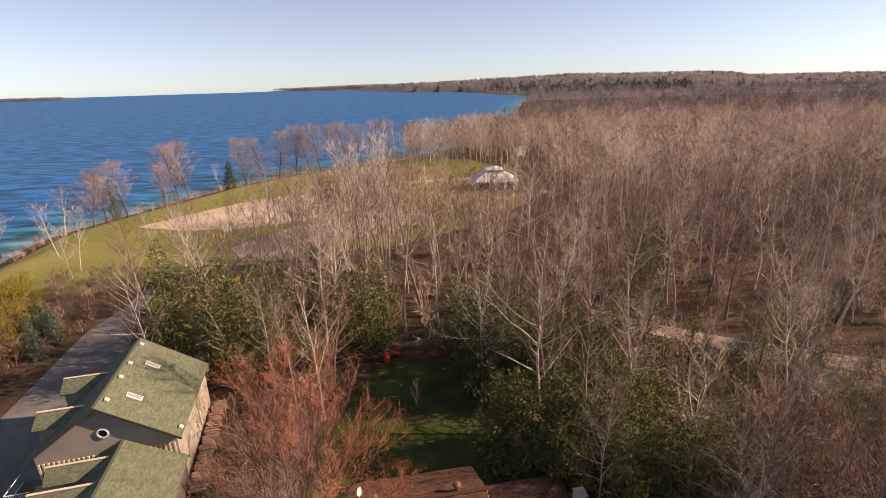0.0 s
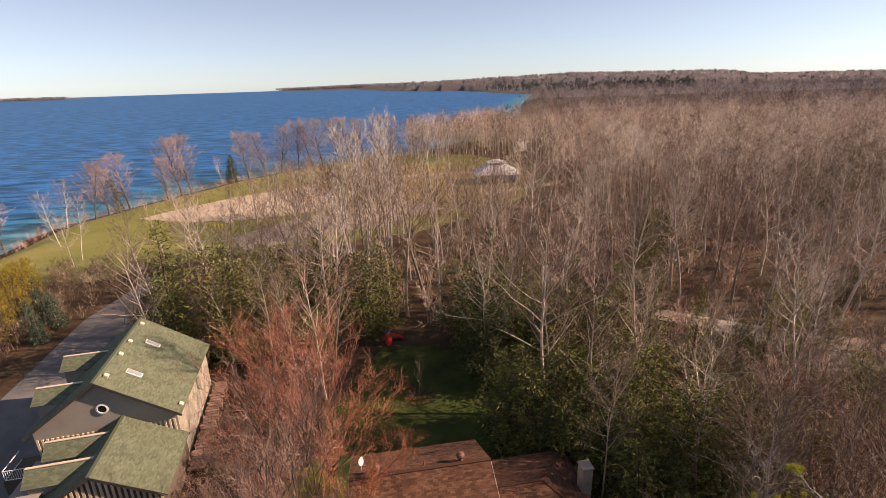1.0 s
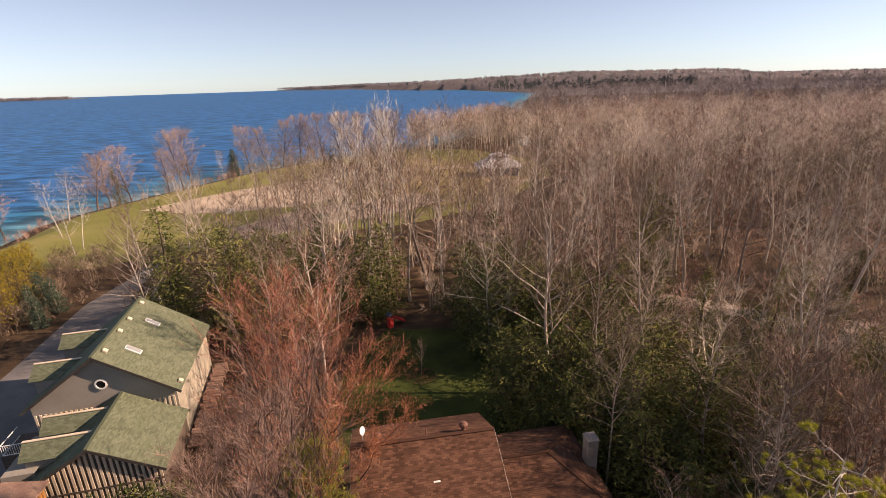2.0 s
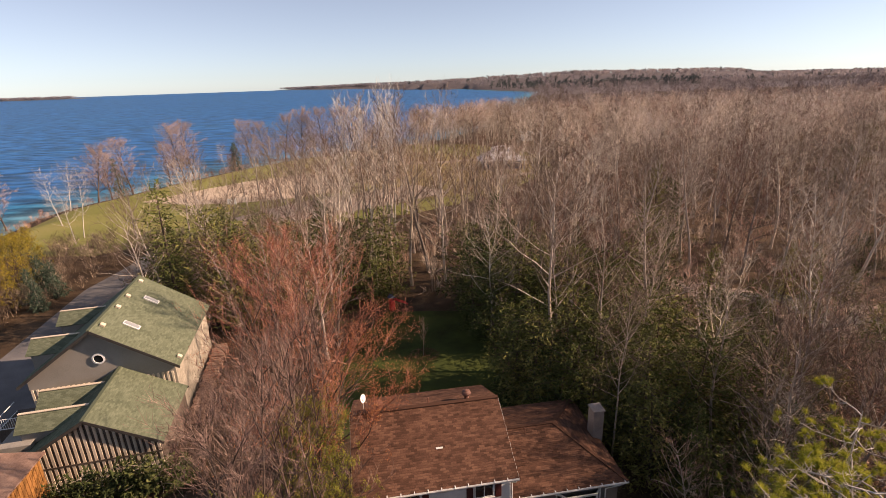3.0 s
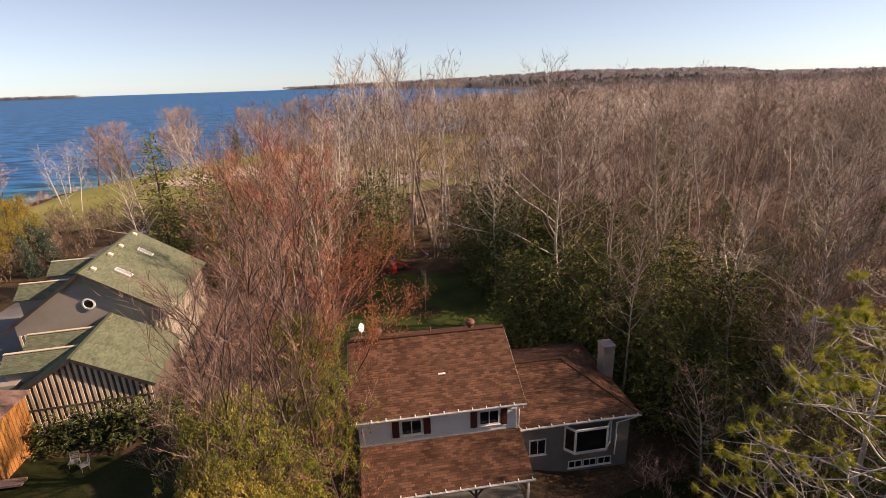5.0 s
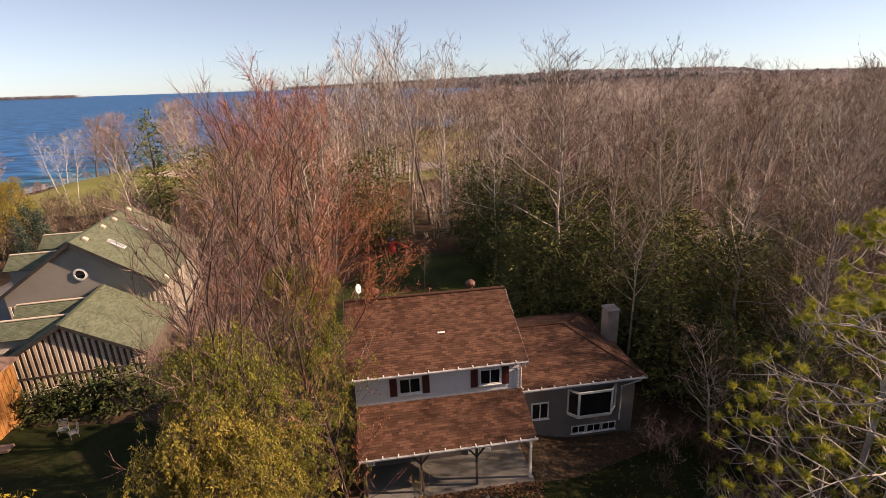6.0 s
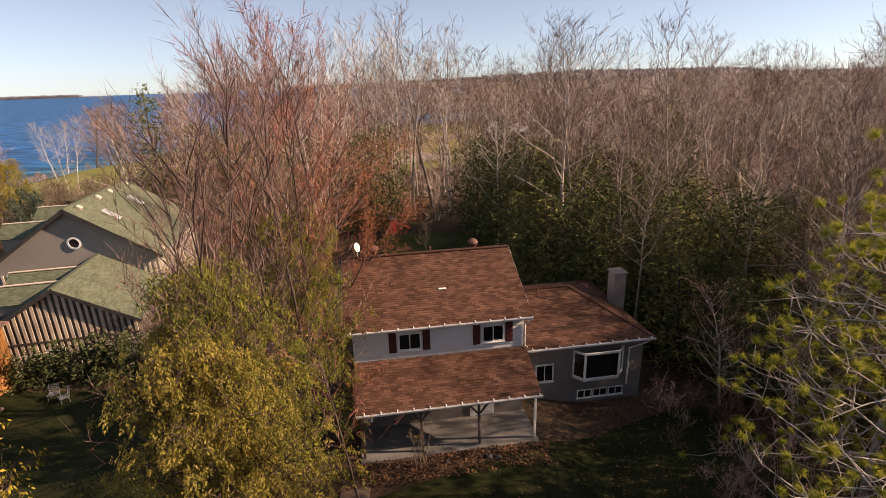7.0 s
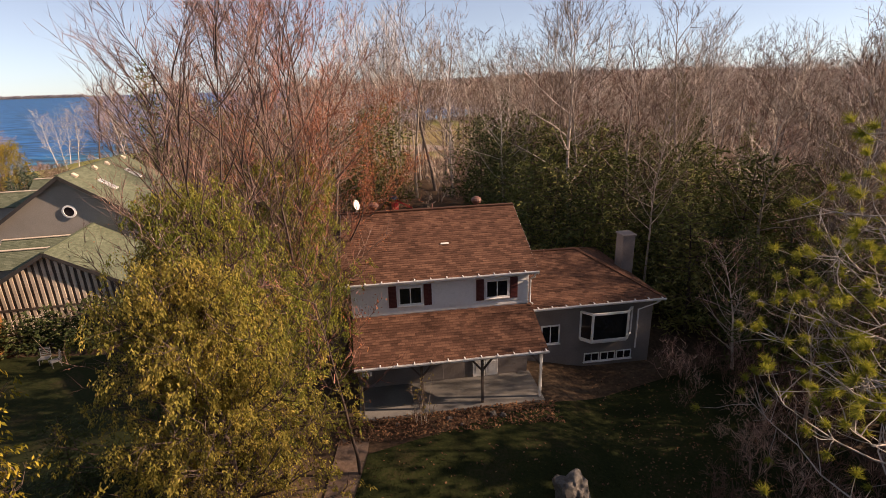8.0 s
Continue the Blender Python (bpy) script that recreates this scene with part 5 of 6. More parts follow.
for x, y, s in ((-108.5, 134.5, 0.75), (-90, 108, 0.7), (-77, 97, 0.75), (-75, 92, 0.62), (-91.5, 197, 0.62), (-96.7, 167, 0.45)):
    put(BIRCH[0], x, y, s)

# tall pale poplars beyond the lawn
for x, y, s in ((-18.5, 86, 1.0), (-14, 90, 1.06), (-11, 85, 0.98), (-16.5, 92, 0.97), (-13, 95, 1.0)):
    put(POPLAR, x, y, s, group="poplars")
for x, y, s in ((3.4, 48.6, 0.9), (118, 260, 1.0), (35.5, 45.5, 0.95), (38, 47, 0.85), (27, 90, 0.9), (-20, 66, 0.95), (-23, 68, 0.8), (60, 110, 0.95)):
    put(BIRCH[0] if s > 0.9 else BIRCH[1], x, y, s, group="birches")


put(FAN, 8.8, 40.4, 1.0, 20, (0, 0))
put(FAN, 33.1, 42.6, 1.02, 140, (0, 0))
put(FAN, 11.0, 30.2, 0.72, 260, (0, 0))
put(FAN, -16.8, 46.0, 0.74, 80, (0, 0))
put(FAN, 15.4, 38.4, 0.86, 200, (0, 0))


def free_of(grid, x, y, gap, cell=8.0):
    """Whether nothing stands within gap of x, y; notes the place if so."""
    i, j = int(x // cell), int(y // cell)
    for a in (i - 1, i, i + 1):
        for b in (j - 1, j, j + 1):
            for p, q in grid.get((a, b), ()):
                if (p - x) ** 2 + (q - y) ** 2 < gap * gap:
                    return False
    grid.setdefault((i, j), []).append((x, y))
    return True


r5 = random.Random(41)
low = {}
n = 0
while n < 44:
    x, y = r5.uniform(4.5, 46), r5.uniform(32, 64)
    if (x < 6 and y < 50) or (x < 30 and abs(y - 43.4 - 0.035 * x) < 3.4) or (x > 20 and abs((x - 22) * 0.48 + y - 70) < 5) or (x > 17 and r5.random() < 0.75) or not free_of(low, x, y, 2.6):
        continue
    n += 1
    put(CEDAR[r5.choice((0, 1, 1, 3, 1, 2))], x, y, r5.uniform(0.45, 0.95) * (1.0 if x < 26 else 0.8), group="cedars")
# unseen trees added on the sunny side and behind, to shade the yard
r4 = random.Random(23)
side = {}
for x, y, k in ((23, 2, 1.25), (26, 7, 1.35), (22, 11, 1.2), (27, 14, 1.4), (33, 4, 1.4), (34, 11, 1.45), (30, -2, 1.35), (20, 6, 1.1), (19.5, 14, 1.05), (40, 8, 1.5), (23, 6.5, 1.3), (22.5, 15, 1.3), (25, 10.5, 1.35), (26, 3.5, 1.35), (30, 6, 1.4), (30, 16, 1.45), (31, 11, 1.45), (18.5, 1, 1.1), (18, -4, 1.2), (23, -3, 1.3), (16, -2, 1.0), (38, 13, 1.5), (37, 16, 1.5), (39, 10.5, 1.5), (36, 8, 1.45), (41, 17, 1.5), (-24, -9, 1.6), (-15, -12, 1.7), (-6, -10, 1.6), (4, -13, 1.7), (12, -9, 1.6), (-30, -1, 1.6), (20, -14, 1.7), (-20, -18, 1.7), (0, -19, 1.7)):
    free_of(side, x, y, 0.5)
    put(SHADE, x, y, k * (1.0 if y < -8 else 0.66 if x < 28 else (0.92 if 9 < y < 17 else 0.7)), group="cedars")
n = 0
while n < 26:
    x, y = r4.uniform(25, 52), r4.uniform(-2, 31)
    if (x < 20 and y < 8) or not free_of(side, x, y, 3.4):
        continue
    n += 1
    if r4.random() < 0.5 and y < 16:
        put(CEDAR[r4.randrange(4)] if x < 30 else SHADE, x, y, r4.uniform(0.7, 1.0), group="cedars")
    else:
        put(WOOD[r4.randrange(6)], x, y, r4.uniform(0.6, 0.9), group="woodland trees")


for x, y, k, sc in ((-11.5, 10.5, 3, 0.4), (-11.2, 13, 3, 0.36), (-11.8, 15.5, 3, 0.42), (-15.5, 11.5, 3, 0.33), (-15, 14.5, 3, 0.38), (15.6, 27.5, 0, 0.6), (13.2, 28.5, 1, 0.8), (15.4, 24.8, 1, 0.72), (17.4, 21.6, 1, 0.8), (19, 18.6, 1, 0.8), (16.2, 21.2, 1, 0.55), (21, 23.5, 1, 0.85), (12.6, 31.5, 3, 0.8), (16.8, 32, 1, 0.8)):
    put(CEDAR[k], x, y, sc, group="cedars")
for x, y, k, sc in ((13.8, 24, 5, 0.5), (16.6, 19.2, 5, 0.5), (17.4, 22.8, 1, 0.55), (18.2, 26, 7, 0.6), (20, 29, 3, 0.7), (19.5, 25, 1, 0.9), (22.5, 28.5, 0, 0.95), (25, 23.5, 3, 0.95), (17.8, 29.5, 4, 0.8), (28, 27, 1, 1.0), (21, 22.5, 5, 0.95), (23.5, 19.5, 2, 0.85), (24, 31, 3, 1.0)):
    put(WOOD[k], x, y, sc, group="woodland trees")


for x, y, k, sc in ((20.5, 27.0, 4, 0.72), (23.0, 25.2, 1, 0.8), (25.5, 27.5, 4, 0.85), (18.8, 23.8, 1, 0.6), (27.5, 31, 4, 0.95), (22.0, 31.0, 1, 0.8), (30.5, 29, 1, 0.9), (29, 25, 2, 1.15), (25.5, 20.6, 3, 1.2), (14.8, 19.6, 5, 0.45)):
    put(WOOD[k], x, y, sc, group="woodland trees")


def in_strip(x, y):
    """Open ground where no wood grows."""
    if y < 62 and -13.5 < x < 4.5:
        return True
    if x < 53 and y < 33 or x < 12 and y < 41:
        return True
    if x < 36 and 41.6 < y - 0.035 * x < 45.2:
        return True
    if -60 < x < -18 and y < 52:
        return True
    if x < -40 and y < 86:
        return True
    e = (x - 22) * -0.48 - (y - 70)          # gravel track
    if 20 < x < 66 and -2.5 < e < 4.5:
        return True
    # park
    if 92 < y <= 232 and x < -10 + (y - 92) * 0.42 - 30 * float(smooth(205, 232, y)):
        return True
    if 150 < y < 205 and x < 38:
        return True
    return y > 232 and x < -0.088 * y


grown = {}
spots = []
r3 = random.Random(11)
for _ in range(34000):
    y = r3.uniform(28, 330)
    x = r3.uniform(-60, 0.98 * y + 30)
    if in_strip(x, y):
        continue
    gap = 5.6 if y < 130 else 5.0
    if free_of(grown, x, y, gap):
        spots.append((x, y))
    if len(spots) >= 1900:
        break
# thin belt between the back lawn and the park, low towards the neighbour's side
belt = []
for _ in range(3000):
    x, y = r3.uniform(-34, 12), r3.uniform(63, 98)
    if free_of(grown, x, y, 4.6):
        belt.append((x, y, 10.0 + 9.5 * float(smooth(-30, -14, x)) + r3.uniform(-2.0, 2.5)))
for _ in range(400):
    x, y = r3.uniform(-40, -12), r3.uniform(82, 101)
    if len(belt) < 400 and free_of(grown, x, y, 4.4):
        belt.insert(0, (x, y, r3.uniform(15.5, 19.0)))
parkside = []
for _ in range(700):
    x, y = r3.uniform(-52, -8), r3.uniform(101, 136)
    if x / y > -0.37 and x < -8 - (y - 101) * 0.15 and free_of(grown, x, y, 4.4):
        parkside.append((x, y))
inland = shore_distance([p[0] for p in spots], [p[1] for p in spots])
spots = [p for p, d in zip(spots, inland) if d > 5]
near = sorted(spots, key=lambda p: p[1] + 0.25 * abs(p[0]))
for x, y, h in belt[:54]:
    put(WOOD[r3.choice((0, 2, 3, 4, 6, 6, 7, 6))], x, y, h / 15.2, group="woodland trees")
for x, y in parkside[:36]:
    put(WOOD[r3.choice((0, 1, 3, 6, 4))], x, y, r3.uniform(0.95, 1.12), group="parkside trees")
for x, y in near[:235]:
    open_track = 20 < x < 62 and y < 66 - (x - 30) * 0.4
    put(WOOD[r3.choice((0, 1, 2, 3, 4, 5, 1, 3, 7))], x, y, r3.uniform(0.40, 0.66) if open_track else r3.uniform(0.82, 1.24), group="woodland trees")
rest = near[235:]
head = [(r3.uniform(-24, 30), r3.uniform(246, 330)) for _ in range(260)]
inland = shore_distance([p[0] for p in head], [p[1] for p in head])
rest += [p for p, d in zip(head, inland) if d > 2.5 and p[0] > -0.086 * p[1]][:110]

# farther wood: joined
def scatter(name, kinds, places, material, label, lo, hi, bark=None):
    """Many copies of the kinds in one mesh; with bark, a kind's first faces (its trunk) take that material."""
    V, F, T, B, n = [], [], [], [], 0
    for x, y, z in places:
        v, f, trunk = kinds[r3.randrange(len(kinds))]
        B.append(np.arange(len(f)) < trunk)
        a, s = r3.uniform(0, 6.283), r3.uniform(lo, hi)
        c, q = math.cos(a) * s, math.sin(a) * s
        m = np.array(((c, -q, 0), (q, c, 0), (0, 0, s)), np.float32)
        V.append(v @ m.T + np.array((x, y, z), np.float32))
        F.append(f + n)
        T.append(np.full(len(v), r3.random(), np.float32))
        n += len(v)
    if not V:
        return
    ob = new(name, soup_mesh(name, (np.concatenate(V), np.concatenate(F)), material))
    if bark:
        ob.data.materials.append(bark)
        ob.data.polygons.foreach_set("material_index", np.concatenate(B).astype(np.int32))
    ob.data.attributes.new("tone", "FLOAT", "POINT").data.foreach_set("value", np.concatenate(T))
    return tagged(ob, label, "woodland", "", "stuff")


def joined(*soups):
    V, F, n = [], [], 0
    for s in soups:
        v, f = s.arrays()
        V.append(v)
        F.append(f + n)
        n += len(v)
    return np.concatenate(V), np.concatenate(F), len(soups[0].f)


MID = [joined(*bare_tree(300 + i, 18, 0.15, 0.30, 6.2, 15, 4, 3, 0.42, 1, 1, 0.10, 1.6)[:2]) for i in range(5)]
FAR = [joined(*bare_tree(320 + i, 17, 0.22, 0.35, 5.6, 10, 3, 4, 0.35, 1, 2, 0.24, 2.2)[:2]) for i in range(5)]


def heights(pts):
    p = np.array(pts)
    return [(a, b, float(c)) for (a, b), c in zip(pts, height(p[:, 0], p[:, 1]))]


thirds = [[], [], []]
for p in rest:
    thirds[r3.randrange(3)].append(p)
for pts, m, l in zip(thirds, ("twig", "twig_tan", "twig_red"), ("grey-brown", "tan", "ruddy")):
    scatter("woodland", MID, heights(pts), M[m], l + " bare wood stretching behind the houses", 0.75, 1.08, M["pale_bark"])
far_pts = []
while len(far_pts) < 1500:
    y = 330 + 950 * r3.random() ** 1.3
    x = r3.uniform(-20, 0.98 * y + 40)
    far_pts.append((x, y))
s = shore_distance([p[0] for p in far_pts], [p[1] for p in far_pts])
far_pts = [p for p, d in zip(far_pts, s) if d > 4]
halves = [far_pts[::2], far_pts[1::2]]
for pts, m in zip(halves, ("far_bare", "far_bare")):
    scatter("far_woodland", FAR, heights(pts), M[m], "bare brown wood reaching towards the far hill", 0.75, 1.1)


def clump(seed, H, R, n):
    r, s = random.Random(seed), Soup()
    for _ in range(n):
        p = Vector((r.gauss(0, R * 0.5), r.gauss(0, R * 0.5), H * r.uniform(0.0, 0.75)))
        d = (Vector((0, 0, 1)) + rand_dir(r) * 0.6).normalized()
        s.leaf(p, d, H * r.uniform(0.18, 0.36), R * r.uniform(0.28, 0.5), rand_dir(r))
    return (*s.arrays(), 0)


HAZE = [clump(400 + i, 15, 10, 26) for i in range(4)]
FIR = [clump(420 + i, 19, 5, 30) for i in range(4)]
hill = []
while len(hill) < 3700:
    y = 1250 + 2300 * r3.random() ** 1.4
    x = r3.uniform(-1300, 1.0 * y + 200)
    hill.append((x, y))
s = shore_distance([p[0] for p in hill], [p[1] for p in hill])
hill = [p for p, d in zip(hill, s) if d > 3]
for _ in range(700):
    u = r3.random()
    hill.append((-560 - 900 * u + 160 * r3.random(), 3480 + 900 * u + 40 * r3.random()))
firs = [p for p in hill if (p[1] < 1900 and 0.06 < p[0] / p[1] < 0.46 and r3.random() < 0.8) or r3.random() < 0.10]
chosen = set(firs)
broad = [p for p in hill if p not in chosen]
# farthest trees use the palest colour, haze painted in
scatter("hazy_hillside_wood", HAZE, heights([p for p in broad if p[1] > 2900]), M["far_haze"], "wooded shore far up the lake, haze put into its colour", 0.8, 1.3)
scatter("hillside_wood", HAZE, heights([p for p in broad if p[1] <= 2900]), M["hazed_far_wood"], "far brown wooded hillside across the bay", 0.8, 1.3)
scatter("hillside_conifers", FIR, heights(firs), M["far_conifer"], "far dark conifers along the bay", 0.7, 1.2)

# undergrowth
BUSH = [joined(*bare_tree(340 + i, 3.6, 0.05, 0.05, 1.7, 14, 4, 4, 0.8, 4, 2, 0.035, 0.7)[:2]) for i in range(5)]
bush = []
while len(bush) < 620:
    y = 24 + 110 * r3.random() ** 1.3
    x = r3.uniform(-40, 0.95 * y + 20)
    if not in_strip(x, y):
        bush.append((x, y))
plot = [(r3.uniform(-23.5, -13), r3.uniform(30, 50)) for _ in range(80)]
plot = [p for p in plot if p[0] > -24.5 + (p[1] - 30) * -0.25 + 1.5]
scatter("plot_brush", BUSH, heights(plot), M["twig_dusk"], "bare brush between the two gardens", 0.5, 0.95)
corner = [(r3.uniform(8.6, 16), r3.uniform(12, 24)) for _ in range(75)]
scatter("yard_brush", BUSH, heights([p for p in corner if p[0] > 9.5 or p[1] < 16]), M["twig_red"], "low russet brush in the corner of the yard", 0.3, 0.75)
thicket = [(r3.uniform(14.5, 38), r3.uniform(22, 44)) for _ in range(150)]
for k, m in ((0, "twig_tan"), (1, "twig_red")):
    scatter("thicket", BUSH, heights([p for p in thicket[k::2] if p[0] < 0.95 * p[1] + 4]), M[m], "sunlit bare thicket beside the house", 0.9, 1.8)
verge = [(r3.uniform(-74, -57), r3.uniform(52, 92)) for _ in range(110)] + [(r3.uniform(-57, -40), r3.uniform(78, 92)) for _ in range(50)] + [(r3.uniform(-47, -33), r3.uniform(64, 80)) for _ in range(50)]
scatter("verge_brush", BUSH, heights(verge), M["twig_tan"], "tan brush along the road verge", 0.6, 1.3)
for k, m in ((0, "twig_red"), (1, "twig_tan"), (2, "twig")):
    scatter("undergrowth", BUSH, heights(bush[k::3]), M[m], "tangled bare undergrowth on the woodland floor", 0.6, 1.7)


# ---------------------------------------------------------------- park pavilion and small things
def pavilion():
    p = thing("pavilion", Matrix.Translation((16, 178, float(height(16, 178)))) @ pose(0, 0, 0, 0, 0, 4), "park pavilion with a pale tiered metal roof and blue walls", "pavilion")
    def hip(z0, z1, a, b, name):
        bm = bmesh.new()
        lo = [bm.verts.new((sx * a, sy * a * 0.75, z0)) for sx, sy in ((-1, -1), (1, -1), (1, 1), (-1, 1))]
        le = [bm.verts.new((sx * a, sy * a * 0.75, z0 - 0.25)) for sx, sy in ((-1, -1), (1, -1), (1, 1), (-1, 1))]
        hi = [bm.verts.new((sx * b, sy * b * 0.75, z1)) for sx, sy in ((-1, -1), (1, -1), (1, 1), (-1, 1))]
        for k in range(4):
            bm.faces.new((lo[k], lo[(k + 1) % 4], hi[(k + 1) % 4], hi[k]))
            bm.faces.new((le[k], le[(k + 1) % 4], lo[(k + 1) % 4], lo[k]))
        bm.faces.new(hi)
        bm.faces.new(le[::-1])
        return part(name, bm, M["metal_white"], p)
    hip(3.4, 6.2, 8.0, 3.0, "roof")
    hip(6.9, 7.9, 3.3, 0.6, "upper_roof")
    part("lantern", box(-2.4, 2.4, -1.8, 1.8, 6.1, 6.9), M["blue_wall"], p)
    part("wall", box(-6.6, 6.6, -4.6, 4.6, 0, 3.2), M["blue_wall"], p)
    for sx in (-7.3, 0, 7.3):
        for sy in (-5.3, 5.3):
            part("post", box(sx - 0.15, sx + 0.15, sy - 0.15, sy + 0.15, 0, 3.2), M["trim"], p)


pavilion()


def shed(x, y, s, wall, label):
    p = thing("cottage", Matrix.Translation((x, y, float(height(x, y)))) @ pose(0, 0, 0, 0, 0, 20), label, "cottage")
    part("wall", prism([(-s, 0), (s, 0), (s, s * 1.3), (0, s * 2.2), (-s, s * 1.3)], -s * 1.3, s * 1.3), M[wall], p)
    bm = bmesh.new()
    for k in (-1, 1):
        beam(bm, (k * s * 0.6, -s * 1.45, s * 1.75), (k * s * 0.6, s * 1.45, s * 1.75), s * 1.75, 0.15, (-k * 0.67, 0, 0.74))
    part("roof", bm, M["metal_white"], p)


shed(36.5, 262, 1.9, "white", "small white gabled cottage among the trees")


def bollards():
    for i in range(5):
        x, y = -60.2 + i * 0.9, 121.5 + 0.12 * i
        e = thing("bollard", Matrix.Translation((x, y, float(height(x, y)))), "yellow painted bollard at the park entrance", "bollard", "park bollards")
        part("post", add_lathe(bmesh.new(), [(0.14, 0), (0.14, 1.25), (0.10, 1.35), (0.03, 1.38)], 10), M["yellow"], e)


bollards()

# a white sign board beside the bollards
def sign_board(x, y):
    e = thing("sign_board", Matrix.Translation((x, y, float(height(x, y)))) @ pose(0, 0, 0, 0, 0, 15), "white notice board on posts at the park entrance", "sign")
    for k in (-0.9, 0.9):
        part("post", box(k - 0.07, k + 0.07, -0.07, 0.07, 0, 1.0), M["pole"], e)
    part("board", box(-1.1, 1.1, -0.06, 0.06, 1.0, 2.5, 0.03), M["trim"], e)


sign_board(-58, 125)


edge = []
for _ in range(300):
    i = r3.randrange(2, 12)
    k = r3.random()
    x, y = SHORE[i][0] + k * (SHORE[i + 1][0] - SHORE[i][0]), SHORE[i][1] + k * (SHORE[i + 1][1] - SHORE[i][1])
    edge.append((x + r3.uniform(2.5, 6.5), y + r3.uniform(-1, 1)))
scatter("shore_brush", BUSH, heights(edge[::2]), M["twig_red"], "low russet brush and reeds along the lake shore", 0.35, 0.75)


def far_shore():
    """Low wooded land far across the lake."""
    X, Y = np.meshgrid(np.linspace(-3400, -2240, 60), np.linspace(2950, 3300, 8))
    Z = WATER + 9.0 * np.sin(np.linspace(0, math.pi, 8))[:, None] * np.clip((-2240 - X) / 160, 0, 1) ** 0.6 + np.zeros_like(X)
    i = np.arange(X.size).reshape(X.shape)
    faces = np.stack([i[:-1, :-1].ravel(), i[:-1, 1:].ravel(), i[1:, 1:].ravel(), i[1:, :-1].ravel()], 1)
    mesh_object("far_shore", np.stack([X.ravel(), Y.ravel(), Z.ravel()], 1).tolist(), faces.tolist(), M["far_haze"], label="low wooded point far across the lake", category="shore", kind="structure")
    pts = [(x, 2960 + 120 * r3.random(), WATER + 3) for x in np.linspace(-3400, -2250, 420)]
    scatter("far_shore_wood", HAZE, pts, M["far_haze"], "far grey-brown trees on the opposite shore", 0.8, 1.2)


far_shore()


def far_house(group):
    e = new("far_house")
    tagged(e, "small pale house with a dark roof on the far hill", "house", group)
    part("wall", prism([(-5, 0), (5, 0), (5, 5), (-5, 5)], -4, 4), M["white"], e)
    part("roof", prism([(-5.6, 5), (5.6, 5), (0, 8.4)], -4.5, 4.5), M["board"], e)
    return e


hamlet = far_house("houses on the far hill")
r6 = random.Random(61)
for k in range(46):
    if k < 22:
        y = r6.uniform(1250, 1500)
        x = y * r6.uniform(0.66, 0.90)
        lift = 6
    else:
        y = r6.uniform(2500, 2900)
        x = y * r6.uniform(0.40, 0.78)
        lift = 7
    m = Matrix.Translation((x, y, float(height(x, y)) + lift)) @ pose(0, 0, 0, 0, 0, r6.uniform(0, 180))
    if k:
        copy_thing(hamlet, m)
    else:
        hamlet.matrix_world = m

# ---------------------------------------------------------------- neighbour's yard
def garden_shed():
    e = thing("garden_shed", Matrix.Translation((-31.3, 25.6, -1.15)) @ pose(0, 0, 0, 0, 0, 10.3), "wooden shed with its side glowing orange in the sun", "shed")
    part("wall", box(-2.4, 1.9, -1.9, 1.9, 0, 4.1), M["sunlit_wood"], e, "brown board wall, orange sunlight put into its colour")
    for k in range(12):
        part("board", box(1.9, 1.93, -1.9 + k * 0.317, -1.62 + k * 0.317, 0.05, 4.05), M["sunlit_wood"], e)
    bm = bmesh.new()
    beam(bm, (-0.1, -2.2, 4.45), (-0.1, 2.2, 4.45), 4.7, 0.12, (0.12, 0, 1))
    part("roof", bm, M["deck"], e, "weathered plank roof")
    part("platform", box(-1.5, 3.4, -2.6, -1.95, 0.35, 0.5), M["deck"], e, "low plank step")


# brown boards with the sun's orange glow mixed into the colour
M["sunlit_wood"] = varied("brown_wood_sunlit_orange", [(0.22, 0.095, 0.035), (0.34, 0.155, 0.05), (0.48, 0.24, 0.07)], 0.8, 6.0, 0.7, 0.2, 0.2, (1, 1, 0.2))
garden_shed()


def garden_chair(x, y, turn):
    e = thing("garden_chair", Matrix.Translation((x, y, float(height(x, y)) + 0.05)) @ pose(0, 0, 0, 0, 0, turn), "dull grey metal garden chair on the lawn", "chair", "garden chairs")
    for sx in (-0.25, 0.25):
        for sy in (-0.22, 0.22):
            part("leg", add_tube(bmesh.new(), [(sx, sy, 0), (sx * 0.9, sy * 0.9, 0.42)], [0.02, 0.02], 6), M["dull_metal"], e)
    part("seat", box(-0.28, 0.28, -0.25, 0.25, 0.42, 0.46, 0.01), M["dull_metal"], e)
    bm = bmesh.new()
    add_tube(bm, [(-0.26, 0.24, 0.44), (-0.26, 0.34, 0.95), (0.26, 0.34, 0.95), (0.26, 0.24, 0.44)], [0.02] * 4, 6)
    for k in range(4):
        add_box(bm, -0.25, 0.25, 0.27 + 0.02 * k, 0.285 + 0.02 * k, 0.52 + 0.11 * k, 0.57 + 0.11 * k)
    part("backrest", bm, M["dull_metal"], e)


garden_chair(-25.6, 25.6, 20)
garden_chair(-24.7, 25.3, -40)
r7 = random.Random(71)
HEDGE = tree_thing("hedge_bush", *evergreen(260, 2.6, 1.2, 700, 0.0, 0.5, 0.5, 0.34, 0.14, 0.02), M["bark"], M["cedar"], "clipped dark hedge bush below the gable", "bush")
for k in range(7):
    put(HEDGE, -28.6 + k * 1.25, 27.4 + k * 0.33, r7.uniform(0.8, 1.1), group="hedge bushes")

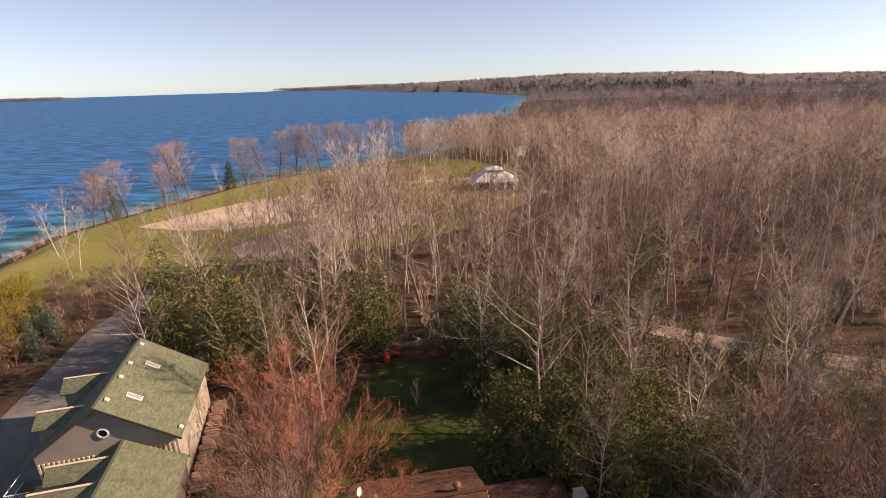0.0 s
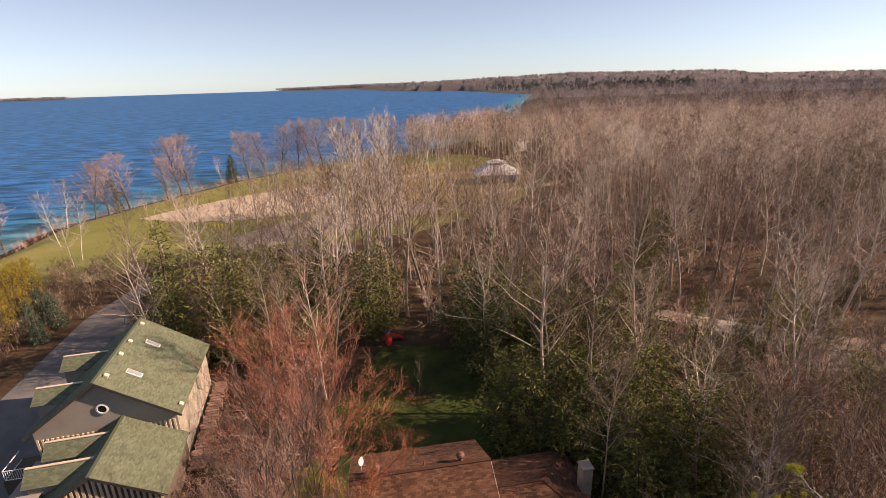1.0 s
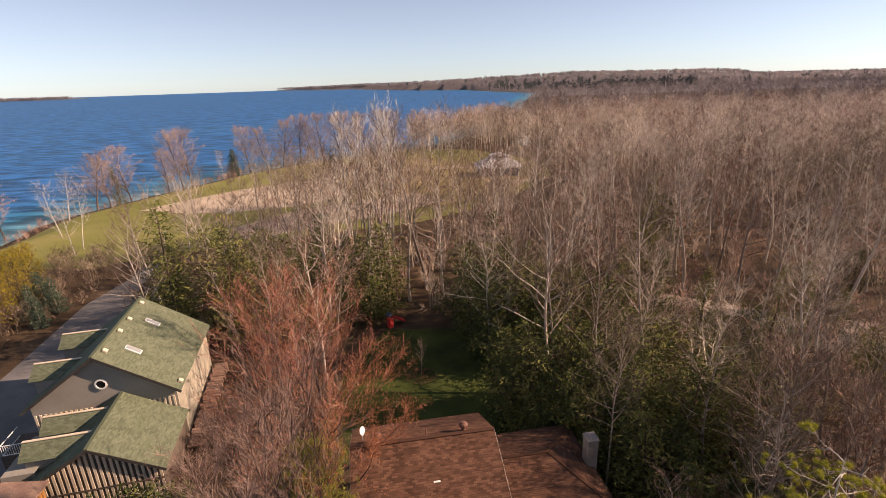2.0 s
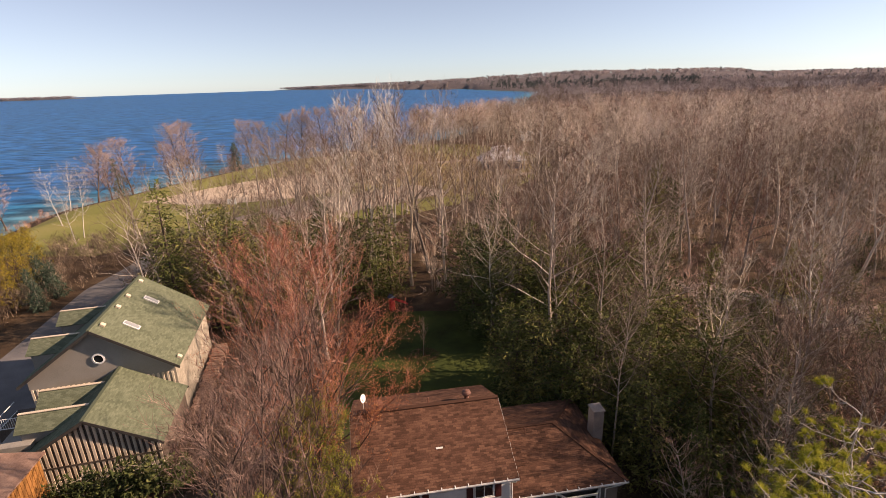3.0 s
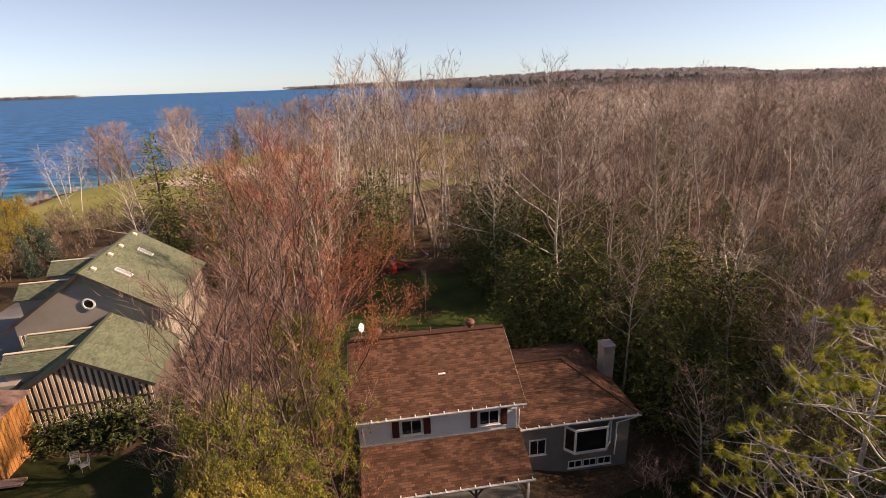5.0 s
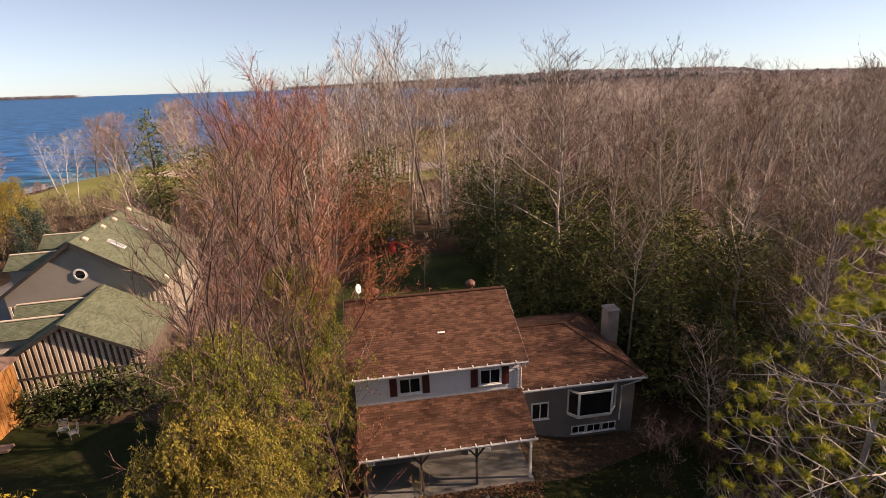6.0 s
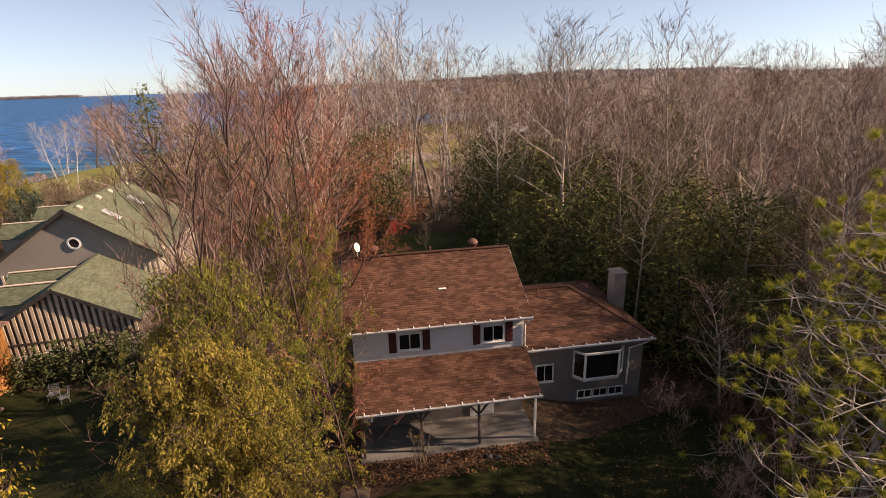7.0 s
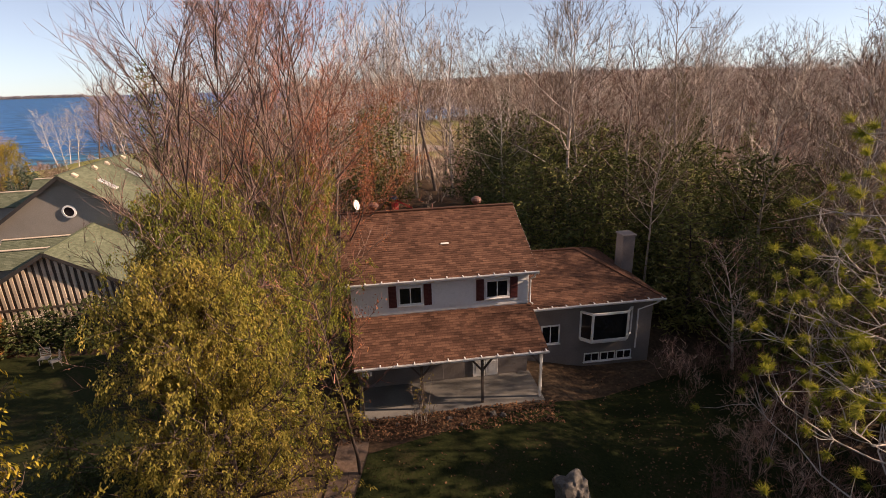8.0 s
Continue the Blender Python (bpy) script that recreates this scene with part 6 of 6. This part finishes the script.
# ---------------------------------------------------------------- front yard
def local(u, v):
    p = HOUSE @ Vector((u, v, 0))
    return p.x, p.y


w, c, tips = bare_tree(270, 2.6, 0.05, 0.08, 0.9, 20, 5, 3, 0.9, 5, 0, 0.012, 0.3)
shrub = tree_thing("shrub", w, c, M["bark"], M["twig_tan"], "half-bare shrub in front of the porch", "shrub")
lv = Soup()
for p, d in tips:
    if rl.random() < 0.22:
        lv.leaf(p, rand_dir(rl), 0.10, 0.06, rand_dir(rl))
o = new("leaves", soup_mesh("leaves", lv, M["gold_leaf"]))
o.parent = shrub
put(shrub, *local(3.2, -2.75), 1.0, 0, (0, 0))


def boulder(x, y, size, tall, seed, label, category="boulder"):
    bm = bmesh.new()
    bmesh.ops.create_icosphere(bm, subdivisions=4, radius=1.0)
    for v in bm.verts:
        n = noise.noise(v.co * 1.3 + Vector((seed, 0, 0))) * 0.4 + noise.noise(v.co * 3.5 + Vector((0, seed, 0))) * 0.16 + noise.noise(v.co * 8) * 0.05
        v.co *= 1 + n
        v.co.x *= size
        v.co.y *= size * 0.85
        v.co.z = (v.co.z + 0.65) * tall
    me = bpy.data.meshes.new("boulder")
    bm.to_mesh(me)
    bm.free()
    me.materials.append(M["rock"])
    ob = new("boulder", me)
    ob.location = (x, y, float(height(x, y)))
    return tagged(ob, label, category)


boulder(3.3, 14.3, 0.62, 0.78, 3.1, "rough grey boulder standing on the front lawn")
for u, v, k, sd in ((4.4, -2.75, 0.13, 1.0), (4.9, -3.2, 0.09, 2.0), (6.4, -2.8, 0.16, 3.0), (6.8, -2.95, 0.14, 4.0), (2.1, -2.7, 0.09, 5.0)):
    boulder(*local(u, v), k, k, sd, "small pale stone in the leaf-strewn bed", "stone")


def fallen_leaves(name, places, material, label, length, width, flat):
    sp = Soup()
    for x, y, z in heights(places):
        z += 0.115
        if flat:
            d = Vector((rl.uniform(-1, 1), rl.uniform(-1, 1), rl.uniform(-0.15, 0.5))).normalized()
            sp.leaf(Vector((x, y, z)), d, length * rl.uniform(0.6, 1.3), width * rl.uniform(0.6, 1.3), Vector((rl.uniform(-0.5, 0.5), rl.uniform(-0.5, 0.5), 1)))
        else:
            for _ in range(3):
                d = Vector((rl.uniform(-0.6, 0.6), rl.uniform(-0.6, 0.6), 1)).normalized()
                o = Vector((x + rl.uniform(-0.05, 0.05), y + rl.uniform(-0.05, 0.05), z - 0.03))
                sp.sliver(o, o + d * length * rl.uniform(0.5, 1.2), width, rand_dir(rl))
    ob = new(name, soup_mesh(name, sp, material))
    return tagged(ob, label, "leaves" if flat else "grass", "", "stuff")


bed = [local(rl.uniform(-0.5, 9.5), -2.2 - 1.5 * rl.random() ** 1.3) for _ in range(2600)]
fallen_leaves("fallen_leaves", bed, M["brown_leaf"], "brown leaves heaped in the bed before the porch", 0.12, 0.08, True)
yard = [(rl.uniform(-4.5, 14), rl.uniform(8, 19.5)) for _ in range(900)] + [(rl.uniform(6, 15), rl.uniform(9, 24)) for _ in range(1500)]
fallen_leaves("fallen_leaves", [p for p in yard if p[1] < 17.5 or p[0] > 3.5], M["brown_leaf"], "scattered brown leaves on the front lawn", 0.11, 0.075, True)
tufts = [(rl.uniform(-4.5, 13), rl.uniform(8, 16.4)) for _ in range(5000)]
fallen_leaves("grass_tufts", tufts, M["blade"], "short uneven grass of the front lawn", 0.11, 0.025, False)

w, c, _ = bare_tree(281, 4.6, 0.024, 0.25, 1.3, 16, 4, 3, 0.8, 1, 0, 0.02, 0.4)
sapling = tree_thing("sapling", w, c, M["bark"], M["twig_tan"], "small bare sapling on the back lawn", "sapling")
put(sapling, -3.8, 45.4, 1.0, 0, (0, 0))
ring = [(-3.8 + 1.6 * q * math.cos(a), 45.4 + 1.6 * q * math.sin(a)) for q, a in ((rl.random() ** 0.5, rl.uniform(0, 6.283)) for _ in range(500))]
fallen_leaves("fallen_leaves", ring, M["brown_leaf"], "ring of fallen leaves round the sapling", 0.15, 0.10, True)


def play_slide():
    e = thing("play_slide", Matrix.Translation((-7.4, 57.4, float(height(-7.4, 57.4)))) @ pose(0, 0, 0, 0, 0, 35), "red plastic play slide under the trees", "slide")
    bm = bmesh.new()
    beam(bm, (-0.9, 0, 1.35), (0.9, 0, 0.25), 0.55, 0.06)
    for sy in (-0.27, 0.27):
        beam(bm, (-0.9, sy, 1.42), (0.9, sy, 0.32), 0.05, 0.2)
    part("chute", bm, M["red"], e)
    part("tower", box(-1.5, -0.9, -0.35, 0.35, 0, 1.3, 0.04), M["red"], e)
    part("roof", prism([(-1.6, 1.7), (-0.8, 1.7), (-1.2, 2.1)], -0.4, 0.4), M["blue_wall"], e)


play_slide()


def street_lamp(x, y):
    e = thing("street_lamp", Matrix.Translation((x, y, float(height(x, y)))) @ pose(0, 0, 0, 0, 0, -20), "slim street lamp with a curved arm", "lamp")
    part("pole", add_tube(bmesh.new(), [(0, 0, 0), (0, 0, 7.0)], [0.10, 0.07], 8), M["pole"], e)
    part("arm", add_tube(bmesh.new(), [(0, 0, 6.9), (0.6, 0, 7.4), (1.8, 0, 7.75), (3.3, 0, 7.85)], [0.05, 0.045, 0.04, 0.04], 6), M["pole"], e)
    part("head", box(3.1, 3.9, -0.13, 0.13, 7.78, 7.92, 0.03), M["pole"], e)


street_lamp(-58.6, 55.6)
